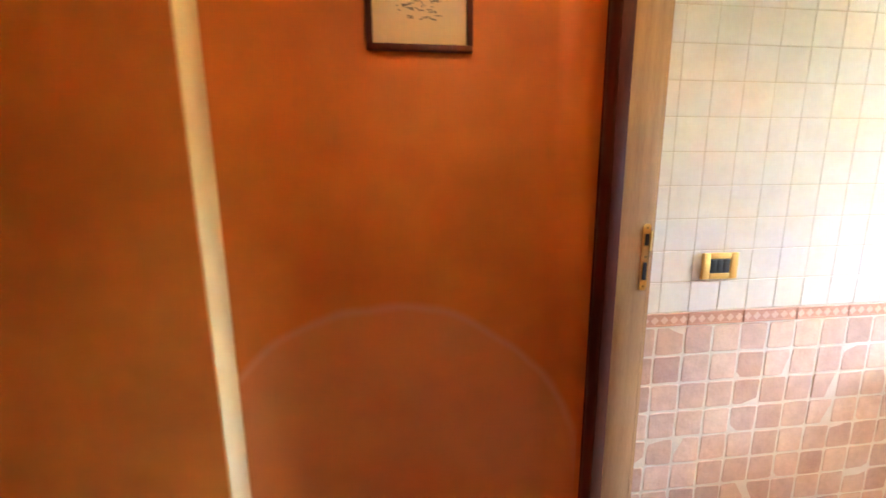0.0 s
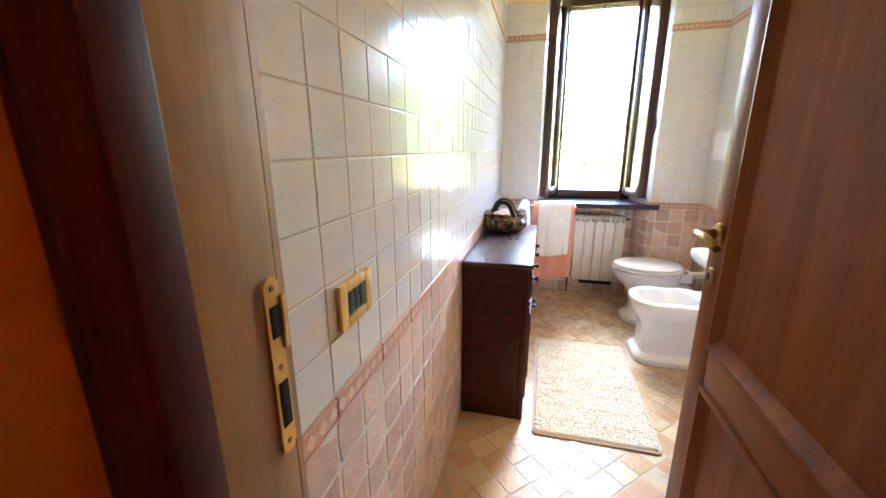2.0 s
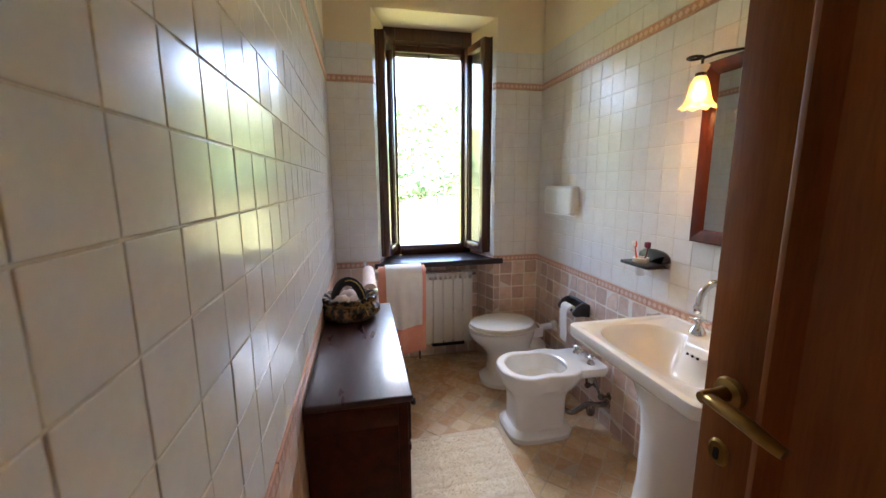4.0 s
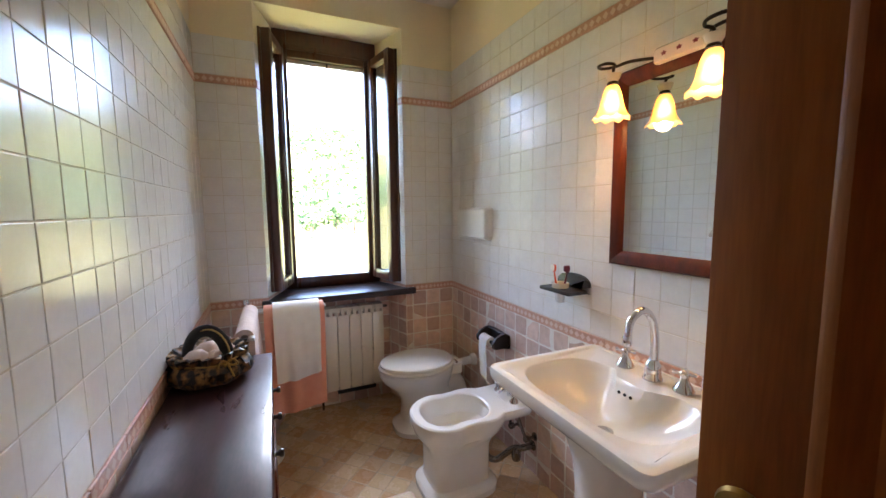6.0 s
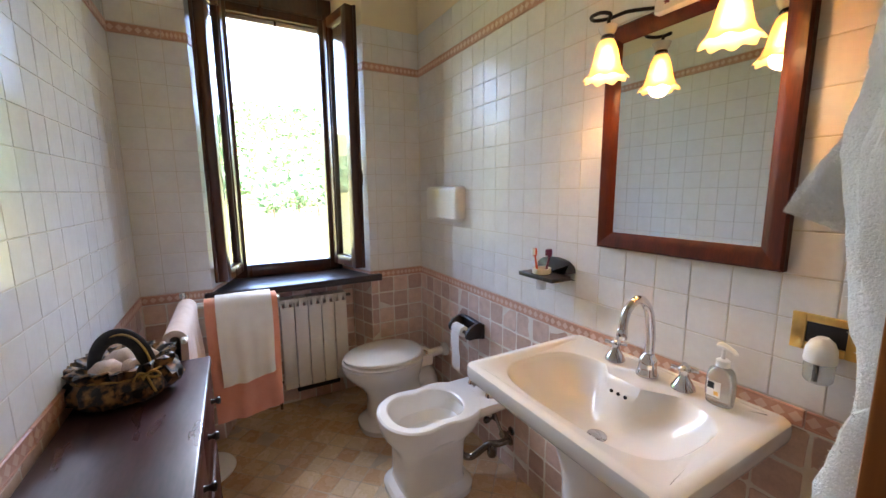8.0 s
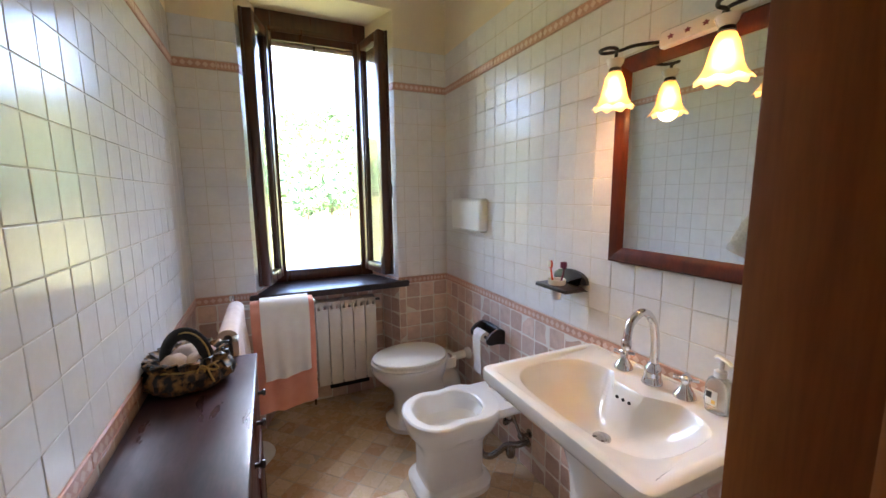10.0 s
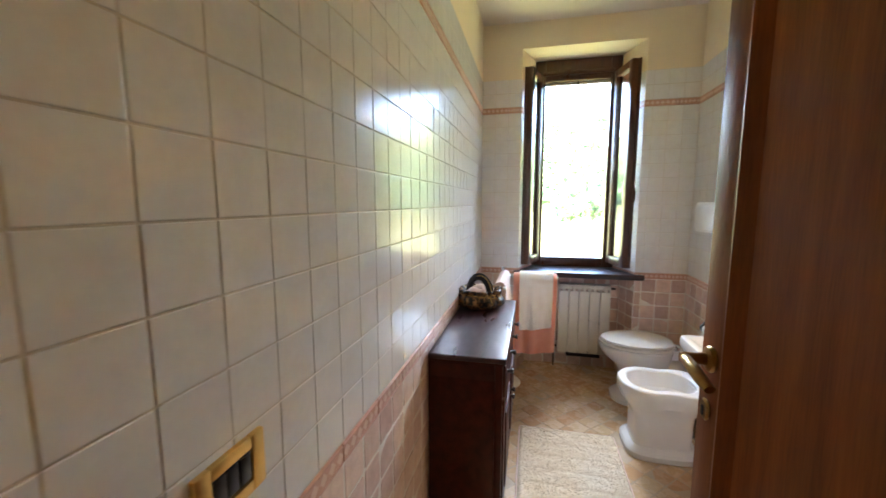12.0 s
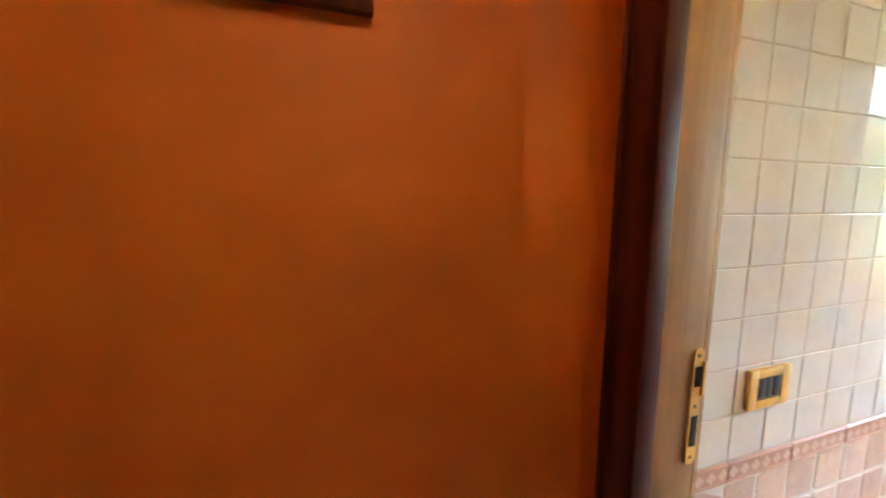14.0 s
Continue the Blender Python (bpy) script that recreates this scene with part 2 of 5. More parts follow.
PLUM = mat("plum_plastic", (lin(120, 36, 62), lin(100, 28, 50)), rough=0.3, bump=0.0)
CHALK = mat("white_rim_paint", (lin(250, 246, 236), lin(240, 235, 224)), rough=0.4, bump=0.0)


def listello(m):
    """Pale diamonds along the strip, in the tile's own plane."""
    nt = m.node_tree
    L, N = nt.links.new, nt.nodes.new
    bs = nt.nodes["Principled BSDF"]
    old = bs.inputs["Base Color"].links[0].from_socket
    tc, sep = N("ShaderNodeTexCoord"), N("ShaderNodeSeparateXYZ")
    L(tc.outputs["Object"], sep.inputs[0])

    def op(kind, a, b=None):
        n = N("ShaderNodeMath")
        n.operation = kind
        for i, v in enumerate((a, b)):
            if v is None:
                continue
            if isinstance(v, (int, float)):
                n.inputs[i].default_value = v
            else:
                L(v, n.inputs[i])
        return n.outputs[0]

    u = op("ABSOLUTE", op("SUBTRACT", op("FRACT", op("MULTIPLY", sep.outputs[0], 1 / 0.034)), 0.5))
    v = op("ABSOLUTE", op("MULTIPLY", sep.outputs[1], 1 / 0.034))
    d = op("ADD", u, v)
    inside = op("LESS_THAN", d, 0.42)
    mx = N("ShaderNodeMix")
    mx.data_type = "RGBA"
    L(op("MULTIPLY", inside, 0.75), mx.inputs[0])
    L(old, mx.inputs[6])
    mx.inputs[7].default_value = lin(232, 204, 184)
    L(mx.outputs[2], bs.inputs["Base Color"])


listello(TRIM_TILE)


def painted_lamp_arch(m, cx, cz, r):
    """A round-topped patch of duller tone with a pale edge: the hall lamp's arch of light, put into the colour."""
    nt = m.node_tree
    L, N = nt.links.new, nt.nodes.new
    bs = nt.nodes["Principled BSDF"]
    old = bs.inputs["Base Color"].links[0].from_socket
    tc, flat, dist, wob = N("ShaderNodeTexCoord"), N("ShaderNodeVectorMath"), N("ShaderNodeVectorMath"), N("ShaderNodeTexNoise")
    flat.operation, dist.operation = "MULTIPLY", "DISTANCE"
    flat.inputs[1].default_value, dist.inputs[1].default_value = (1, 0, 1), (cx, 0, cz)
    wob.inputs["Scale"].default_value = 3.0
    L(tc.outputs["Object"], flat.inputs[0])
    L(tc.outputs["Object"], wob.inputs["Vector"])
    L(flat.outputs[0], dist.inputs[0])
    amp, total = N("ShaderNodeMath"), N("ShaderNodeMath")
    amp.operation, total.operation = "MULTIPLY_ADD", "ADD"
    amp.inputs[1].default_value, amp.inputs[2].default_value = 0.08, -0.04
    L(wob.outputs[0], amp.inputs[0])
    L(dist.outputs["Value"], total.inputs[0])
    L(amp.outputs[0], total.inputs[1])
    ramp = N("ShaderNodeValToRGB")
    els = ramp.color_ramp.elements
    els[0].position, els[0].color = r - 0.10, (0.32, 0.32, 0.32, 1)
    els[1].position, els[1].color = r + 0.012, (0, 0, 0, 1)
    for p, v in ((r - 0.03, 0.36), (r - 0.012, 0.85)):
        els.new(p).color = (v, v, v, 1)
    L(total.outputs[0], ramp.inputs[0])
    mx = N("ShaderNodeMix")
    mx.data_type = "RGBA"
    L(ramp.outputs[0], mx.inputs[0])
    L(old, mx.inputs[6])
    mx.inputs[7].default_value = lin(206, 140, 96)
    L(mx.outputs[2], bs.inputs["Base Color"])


painted_lamp_arch(ORANGE_LAMP_ARCH, 0.63, 0.197, 0.69)

# ---- mesh helpers ----
BASE = {}


def thing(name, at=(0, 0, 0), label="", category="", group="", kind=""):
    ob = new(name)
    ob.location = at
    ob.empty_display_size = 0.05
    BASE[ob.name] = Vector(at)
    return tagged(ob, label, category, group, kind)


def link_mesh(name, bm, material, base=Vector((0, 0, 0)), smooth=None):
    bmesh.ops.recalc_face_normals(bm, faces=bm.faces)
    bmesh.ops.translate(bm, verts=bm.verts, vec=-base)
    me = bpy.data.meshes.new(name)
    bm.to_mesh(me)
    bm.free()
    me.materials.append(material)
    if smooth is not None:
        me.shade_smooth()
        me.set_sharp_from_angle(angle=radians(smooth))
    return new(name, me)


def part(name, bm, material, parent, label="", smooth=40):
    base = BASE[parent.name]
    ob = link_mesh(name, bm, material, base, smooth)
    ob.parent = parent
    BASE[ob.name] = base
    return tagged(ob, label)


def solo(name, bm, material, label="", category="", group="", kind="", at=(0, 0, 0), smooth=40):
    ob = link_mesh(name, bm, material, Vector(at), smooth)
    ob.location = at
    BASE[ob.name] = Vector(at)
    return tagged(ob, label, category, group, kind)


def box(x0, x1, y0, y1, z0, z1, bevel=0.0, bm=None, seg=2):
    out = bm or bmesh.new()
    vs = [out.verts.new((x, y, z)) for x in (x0, x1) for y in (y0, y1) for z in (z0, z1)]
    fs = [out.faces.new([vs[i] for i in f]) for f in ((0, 1, 3, 2), (4, 6, 7, 5), (0, 4, 5, 1), (2, 3, 7, 6), (0, 2, 6, 4), (1, 5, 7, 3))]
    if bevel:
        es = list({e for f in fs for e in f.edges})
        bmesh.ops.bevel(out, geom=es, offset=bevel, segments=seg, profile=0.5, affect="EDGES")
    return out


def prism(outline, z0, z1, bevel=0.0, bm=None, turn=None):
    """An outline in x and y, raised from z0 to z1, then turned by a matrix."""
    tmp = bmesh.new()
    lo, hi = [tmp.verts.new((x, y, z0)) for x, y in outline], [tmp.verts.new((x, y, z1)) for x, y in outline]
    a, b = tmp.faces.new(lo[::-1]), tmp.faces.new(hi)
    for i in range(len(lo)):
        j = (i + 1) % len(lo)
        tmp.faces.new((lo[i], lo[j], hi[j], hi[i]))
    if bevel:
        bmesh.ops.bevel(tmp, geom=list({e for f in (a, b) for e in f.edges}), offset=bevel, segments=2, profile=0.5, affect="EDGES")
    if turn is not None:
        tmp.transform(turn)
    if bm is None:
        return tmp
    me = bpy.data.meshes.new("tmp")
    tmp.to_mesh(me)
    tmp.free()
    bm.from_mesh(me)
    bpy.data.meshes.remove(me)
    return bm


def loft(rings, cap0=True, cap1=True, bm=None, close=True):
    out = bm or bmesh.new()
    vs = [[out.verts.new(p) for p in r] for r in rings]
    n = len(rings[0])
    for a, b in zip(vs, vs[1:]):
        for i in range(n if close else n - 1):
            j = (i + 1) % n
            out.faces.new((a[i], a[j], b[j], b[i]))
    if cap0:
        out.faces.new(vs[0][::-1])
    if cap1:
        out.faces.new(vs[-1])
    return out


def lathe(profile, at, n=32, axis="z", bm=None, wave=None, cap0=True, cap1=True):
    """Turn a profile of (radius, height) round an axis through at. wave(angle, i) scales the radius."""
    rings = []
    for i, (r, h) in enumerate(profile):
        ring = []
        for k in range(n):
            a = 2 * math.pi * k / n
            rr = r * (wave(a, i) if wave else 1)
            p = (rr * math.cos(a), rr * math.sin(a), h)
            if axis == "y":
                p = (p[0], p[2], p[1])
            elif axis == "x":
                p = (p[2], p[0], p[1])
            ring.append(Vector(p) + Vector(at))
        rings.append(ring)
    return loft(rings, cap0, cap1, bm)


def smooth_path(pts, steps=6):
    pts = [Vector(p) for p in pts]
    out = []
    for i in range(len(pts) - 1):
        p0, p1, p2, p3 = pts[max(i - 1, 0)], pts[i], pts[i + 1], pts[min(i + 2, len(pts) - 1)]
        for k in range(steps):
            t = k / steps
            out.append(0.5 * (2 * p1 + (p2 - p0) * t + (2 * p0 - 5 * p1 + 4 * p2 - p3) * t * t + (3 * p1 - p0 - 3 * p2 + p3) * t**3))
    return out + [pts[-1]]


def tube(pts, r, n=12, steps=6, bm=None, flat=1.0):
    path = smooth_path(pts, steps) if steps else [Vector(p) for p in pts]
    rings, up = [], None
    for i, p in enumerate(path):
        d = (path[min(i + 1, len(path) - 1)] - path[max(i - 1, 0)]).normalized()
        if up is None:
            up = Vector((0, 0, 1)) if abs(d.z) < 0.9 else Vector((1, 0, 0))
        side = d.cross(up).normalized()
        up = side.cross(d).normalized()
        rad = r(i / (len(path) - 1)) if callable(r) else r
        rings.append([p + side * rad * math.cos(2 * math.pi * k / n) + up * rad * flat * math.sin(2 * math.pi * k / n) for k in range(n)])
    return loft(rings, True, True, bm)


def oval(cx, cy, z, w, l, e=1.0, n=48, waist=0.0, spread=0.35, taper=0.0):
    """A ring of half-width w across x and half-length l along y; e below 1 squares it; waist pinches it in the middle, taper narrows it to +y."""
    out = []
    for k in range(n):
        a = 2 * math.pi * k / n
        c, s = math.cos(a), math.sin(a)
        u = math.copysign(abs(s) ** e, s)
        v = math.copysign(abs(c) ** e, c) * (1 - waist * math.exp(-((u / spread) ** 2))) * (1 - taper * u)
        out.append(Vector((cx + w * v, cy + l * u, z)))
    return out


def rrect(x0, x1, y0, y1, z, r, n=8):
    out = []
    for cx, cy, a0 in ((x1 - r, y1 - r, 0), (x0 + r, y1 - r, 90), (x0 + r, y0 + r, 180), (x1 - r, y0 + r, 270)):
        for k in range(n):
            a = radians(a0 + 90 * k / (n - 1))
            out.append(Vector((cx + r * math.cos(a), cy + r * math.sin(a), z)))
    return out

# ---- the large structure ----
XD, XW, YL, CEILING = 1.41, 4.45, 1.545, 2.76
LOW_TOP, TRIM_TOP, UP_TRIM, TILE_TOP = 0.819, 0.866, 2.093, 2.348
Z = Vector((0, 0, 1))


def panel(p0, u, n):
    """The frame of a wall face: a along u, b up, c out into the room."""
    u, n = Vector(u).normalized(), Vector(n).normalized()
    return Matrix(((u.x, 0, n.x, p0[0]), (u.y, 0, n.y, p0[1]), (u.z, 1, n.z, p0[2]), (0, 0, 0, 1)))


def slab(m, a0, a1, b0, b1, c0, c1):
    bm = box(a0, a1, b0, b1, c0, c1)
    bm.transform(m)
    return bm


def dress(wall, m, length, z0=0.0, z1=TILE_TOP, top=CEILING):
    if z0 < LOW_TOP:
        part("grout_bed", slab(m, 0, length, z0, min(z1, LOW_TOP), -0.007, -0.0009), GROUT, wall)
    if z1 > LOW_TOP:
        part("grout_bed", slab(m, 0, length, max(z0, LOW_TOP), z1, -0.007, -0.0018), GROUT_UP, wall)
    if top > z1:
        part("plaster", slab(m, 0, length, z1, top, -0.007, -0.001), CREAM, wall)


def structure(name, bm, material, label):
    return solo(name, bm, material, label, "structure", kind="structure", smooth=30)


floor = structure("floor", box(1.2, 4.95, -0.15, 1.75, -0.12, -0.0011), GROUT_FLOOR, "tumbled beige stone floor laid diagonally with pale joints")
ceiling = structure("ceiling", box(1.28, 4.95, -0.15, 1.75, CEILING, CEILING + 0.15), CEIL, "plain off-white painted plaster ceiling")
wall_left = structure("wall_left", box(XD, 4.95, YL + 0.007, 1.84, 0, CEILING), CREAM, "wall with white glazed tiles over rose tumbled tiles")
wall_right = structure("wall_right", box(XD, 4.95, -0.15, -0.007, 0, CEILING), CREAM, "tiled wall behind the basin and sanitary ware")
PAN_L = panel((XD, YL, 0), (1, 0, 0), (0, -1, 0))
PAN_R = panel((XD, 0, 0), (1, 0, 0), (0, 1, 0))
dress(wall_left, PAN_L, XW - XD)
dress(wall_right, PAN_R, XW - XD)

# window wall: two splayed piers, lintel and the wall under the sill
NY0, NY1, VY0, VY1, XF = 0.36, 1.24, 0.46, 1.14, 4.76
NTOP, SILL = 2.57, 0.848
bm = prism([(XW + 0.007, YL + 0.05), (XW + 0.007, NY1 + 0.006), (XF, VY1 + 0.007), (4.95, VY1 + 0.007), (4.95, YL + 0.05)], 0, CEILING)
prism([(XW + 0.007, -0.05), (XW + 0.007, NY0 - 0.006), (XF, VY0 - 0.007), (4.95, VY0 - 0.007), (4.95, -0.05)], 0, CEILING, bm=bm)
prism([(XW + 0.002, NY0 - 0.01), (XW + 0.002, NY1 + 0.01), (XF, VY1 + 0.01), (4.95, VY1 + 0.01), (4.95, VY0 - 0.01), (XF, VY0 - 0.01)], NTOP, CEILING, bm=bm)
box(4.667, 4.95, NY0 - 0.02, NY1 + 0.02, 0, 0.80, bm=bm)
wall_window = structure("wall_window", bm, CREAM, "thick outer wall with a splayed window niche")
PAN_W1 = panel((XW, YL, 0), (0, -1, 0), (-1, 0, 0))
PAN_W2 = panel((XW, NY0, 0), (0, -1, 0), (-1, 0, 0))
du, dl = XF - XW, NY1 - VY1
PAN_V1 = panel((XW, NY1, 0), (du, -dl, 0), (-dl, -du, 0))
PAN_V2 = panel((XW, NY0, 0), (du, dl, 0), (-dl, du, 0))
PAN_B = panel((4.66, NY1 - 0.05, 0), (0, -1, 0), (-1, 0, 0))
VLEN = math.hypot(du, dl)
dress(wall_window, PAN_W1, YL - NY1)
dress(wall_window, PAN_W2, NY0)
dress(wall_window, PAN_V1, VLEN, top=NTOP)
dress(wall_window, PAN_V2, VLEN, top=NTOP)
dress(wall_window, PAN_B, NY1 - NY0 - 0.1, z1=0.80, top=0.80)

# door wall, hall side orange, room side tiled
DY0, DY1, DTOP = 0.73, 1.465, 2.07
bm = box(1.28, 1.345, DY1 + 0.02, 1.70, 0, CEILING)
box(1.28, 1.345, -1.6, DY0 - 0.02, 0, CEILING, bm=bm)
box(1.28, 1.345, DY0 - 0.02, DY1 + 0.02, DTOP + 0.02, CEILING, bm=bm)
wall_door = structure("wall_door", bm, ORANGE, "thin partition wall, orange paint on the hall side")
bm = box(1.345, 1.403, DY1 + 0.02, 1.60, 0, CEILING)
box(1.345, 1.403, -0.1, DY0 - 0.02, 0, CEILING, bm=bm)
box(1.345, 1.403, DY0 - 0.02, DY1 + 0.02, DTOP + 0.02, CEILING, bm=bm)
part("inner_leaf", bm, CREAM, wall_door)
PAN_D = panel((XD, DY0 - 0.02, 0), (0, -1, 0), (1, 0, 0))
dress(wall_door, PAN_D, DY0 - 0.02)

# hall
structure("floor_hall", box(-1.4, 1.2, -1.7, 1.84, -0.12, 0.0), TERRA, "terracotta hall floor")
structure("ceiling_hall", box(-1.4, 1.28, -1.7, 1.84, CEILING, CEILING + 0.15), CEIL, "plain hall ceiling")
arc = [(1.28, 1.69), (1.19, 1.69)] + [(1.19 + 0.09 * math.sin(radians(a)), 1.60 + 0.09 * math.cos(radians(a))) for a in range(9, 90, 9)] + [(1.28, 1.60)]
bm = box(-1.4, 1.30, 1.69, 1.84, 0, CEILING)
prism(arc, 0, CEILING, bm=bm)
structure("wall_hall_north", bm, ORANGE_LAMP_ARCH, "sponged orange hall wall with a framed print")
structure("wall_hall_pier", box(-1.4, 0.127, 1.555, 1.692, 0, CEILING, 0.004), ORANGE, "projecting orange pier in the hall")
structure("trim_hall", box(0.1265, 0.134, 1.558, 1.689, 0, CEILING, 0.002), STRIP, "cream painted return of the hall pier")
structure("wall_hall_south", box(-1.4, 1.28, -1.7, -1.55, 0, CEILING), ORANGE, "plain orange hall wall")
structure("wall_hall_west", box(-1.4, -1.25, -1.55, 1.555, 0, CEILING), ORANGE, "plain orange hall wall")

# door frame
frame_1 = thing("door_frame", (1.34, DY1, 0), "brown varnished wooden door frame with moulded casing", "door frame", kind="structure")
bm = box(1.284, 1.4, DY1, DY1 + 0.02, 0, DTOP, 0.002)
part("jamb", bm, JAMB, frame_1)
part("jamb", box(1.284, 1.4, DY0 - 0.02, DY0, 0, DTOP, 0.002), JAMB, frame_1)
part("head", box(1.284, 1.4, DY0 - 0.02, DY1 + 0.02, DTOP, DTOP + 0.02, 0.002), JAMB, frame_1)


def casing(x_wall, out, y_in, side):
    """A moulded strip: out is -1 on the hall side, side +1 away from the opening."""
    prof = [(0, 0), (0.008, 0), (0.014, 0.006), (0.014, 0.03), (0.018, 0.036), (0.018, 0.058), (0.014, 0.066), (0.018, 0.072), (0.012, 0.08), (0, 0.08)]
    return [(x_wall + out * a, y_in + side * b) for a, b in prof]


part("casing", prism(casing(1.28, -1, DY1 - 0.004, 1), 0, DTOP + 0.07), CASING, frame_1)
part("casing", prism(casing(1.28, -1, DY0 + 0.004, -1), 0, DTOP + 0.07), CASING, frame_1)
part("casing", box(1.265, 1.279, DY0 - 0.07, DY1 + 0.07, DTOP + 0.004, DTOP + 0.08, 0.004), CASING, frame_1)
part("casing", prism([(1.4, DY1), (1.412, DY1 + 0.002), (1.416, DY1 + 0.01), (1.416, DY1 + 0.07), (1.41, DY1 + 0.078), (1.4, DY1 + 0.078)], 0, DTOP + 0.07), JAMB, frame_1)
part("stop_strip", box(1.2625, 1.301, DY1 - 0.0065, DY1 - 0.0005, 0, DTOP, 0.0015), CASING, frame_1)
strike = thing("strike_plate", (1.386, DY1, 1.07), "brass strike plate with two slots let into the jamb", "strike plate")
bm = prism([(x, z) for x, z in [(1.386 + 0.011 * math.cos(a) * 1.0, (1.161 if math.sin(a) > 0 else 0.984) + 0.011 * math.sin(a)) for a in [i * math.pi / 12 for i in range(24)]]],
           0, 0.003, turn=Matrix(((1, 0, 0, 0), (0, 0, -1, DY1), (0, 1, 0, 0), (0, 0, 0, 1))))
part("plate", bm, BRASS, strike)
for z0, z1 in ((1.108, 1.142), (1.005, 1.058)):
    part("slot", box(1.380, 1.394, DY1 - 0.0042, DY1 - 0.001, z0, z1, 0.0006), DARKHOLE, strike)
part("latch_lip", box(1.394, 1.401, DY1 - 0.006, DY1 - 0.001, 1.092, 1.15, 0.001), BRASS, strike)
for zz in (1.160, 1.075, 0.986):
    part("screw", lathe([(0.0035, 0), (0.003, -0.001)], (1.386, DY1 - 0.003, zz), 10, "y"), OLDBRASS, strike)

# door leaf, standing open at a right angle
FY, BY, HX, EX = 0.787, 0.743, 1.415, 2.175
leaf = thing("door_1", (HX, BY, 0), "dark walnut panelled door standing wide open", "door", kind="structure")


def rail(x0, x1, z0, z1, m):
    return part("stile" if z1 - z0 > 1 else "rail", box(x0, x1, BY, FY, z0, z1, 0.003), m, leaf)


ST = 0.098
rail(HX, HX + ST, 0.008, 2.06, WALNUT)
rail(EX - ST, EX, 0.008, 2.06, WALNUT)
RX0, RX1 = HX + ST, EX - ST
for z0, z1 in ((0.008, 0.17), (0.70, 0.815), (1.945, 2.06)):
    rail(RX0, RX1, z0, z1, WALNUT_H)
for z0, z1 in ((0.17, 0.70), (0.815, 1.945)):
    part("panel", box(RX0 - 0.004, RX1 + 0.004, BY + 0.014, FY - 0.014, z0 - 0.004, z1 + 0.004), WALNUT, leaf)
    for ys, s in ((FY, 1), (BY, -1)):
        prof = [(0.0, 0.002), (0.006, 0.007), (0.013, 0.008), (0.019, 0.003), (0.024, -0.002), (0.03, -0.008), (0.036, -0.014)]
        rings = []
        for d, h in prof:
            rings.append([Vector((x, ys + s * h, zz)) for x, zz in ((RX0 + d - 0.006, z0 + d - 0.006), (RX1 - d + 0.006, z0 + d - 0.006), (RX1 - d + 0.006, z1 - d + 0.006), (RX0 + d - 0.006, z1 - d + 0.006))])
        part("moulding", loft(rings, False, False), WALNUT, leaf)
for s, ys in ((1, FY), (-1, BY)):
    h = part("door_handle", lathe([(0.0, 0.0), (0.025, 0.0), (0.027, s * 0.004), (0.024, s * 0.010), (0.013, s * 0.013), (0.011, s * 0.03), (0.0115, s * 0.05), (0.009, s * 0.058), (0, s * 0.059)], (2.126, ys, 1.088), 28, "y"), OLDBRASS, leaf, "aged brass lever handle with round rose")
    part("lever", tube([(2.128, ys + s * 0.047, 1.088), (2.10, ys + s * 0.054, 1.091), (2.06, ys + s * 0.057, 1.090), (2.03, ys + s * 0.056, 1.084), (2.005, ys + s * 0.052, 1.078)], lambda t: 0.0095 + 0.003 * math.sin(t * math.pi), 14, 6, flat=0.8), OLDBRASS, h)
    esc = part("keyhole_plate", lathe([(0, 0), (0.016, 0), (0.0185, s * 0.003), (0.015, s * 0.007), (0, s * 0.0075)], (2.133, ys, 0.979), 28, "y", wave=lambda a, i: 1 + 0.25 * math.sin(a) ** 2), OLDBRASS, leaf)
    part("keyhole", prism([(0.005 * math.cos(a), 0.005 * math.sin(a) + (0.004 if math.sin(a) > 0 else -0.008)) for a in [i * math.pi / 8 for i in range(16)]], 0, 0.002,
                          turn=Matrix(((1, 0, 0, 2.133), (0, 0, s, ys + s * 0.0068), (0, 1, 0, 0.979), (0, 0, 0, 1)))), DARKHOLE, esc)
part("lock_face", box(EX, EX + 0.002, 0.756, 0.774, 0.92, 1.15, 0.0008), BRASS, leaf)
for zz in (0.25, 1.05, 1.85):
    part("hinge", lathe([(0.0, -0.045), (0.007, -0.045), (0.0075, 0), (0.007, 0.045), (0.0, 0.045)], (HX - 0.006, BY - 0.006, zz), 12), OLDBRASS, leaf)

# window: fixed frame, two casements opened past square, sill
win = thing("window_1", (XF, 0.8, SILL), "tall brown wooden window with both casements open inwards", "window", kind="structure")
FX0, FX1 = XF - 0.005, XF + 0.06
part("window_frame", box(FX0, FX1, VY1 - 0.085, VY1, SILL, NTOP, 0.004), WINWOOD, win)
part("window_frame", box(FX0, FX1, VY0, VY0 + 0.085, SILL, NTOP, 0.004), WINWOOD, win)
part("window_frame", box(FX0 - 0.001, FX1, VY0 + 0.085, VY1 - 0.085, 2.40, NTOP, 0.004), WINWOOD, win)
part("window_frame", box(FX0 - 0.020, FX0 - 0.001, VY0 + 0.06, VY1 - 0.06, 2.445, 2.475, 0.006), WINWOOD, win)
part("window_frame", box(FX0 - 0.001, FX1, VY0 + 0.085, VY1 - 0.085, SILL, 0.925, 0.004), WINWOOD, win)
part("head_strip", box(XF + 0.03, XF + 0.05, VY0 + 0.085, VY1 - 0.085, 2.375, 2.399, 0.003), RADIATOR, win, "pale metal strip under the window head")
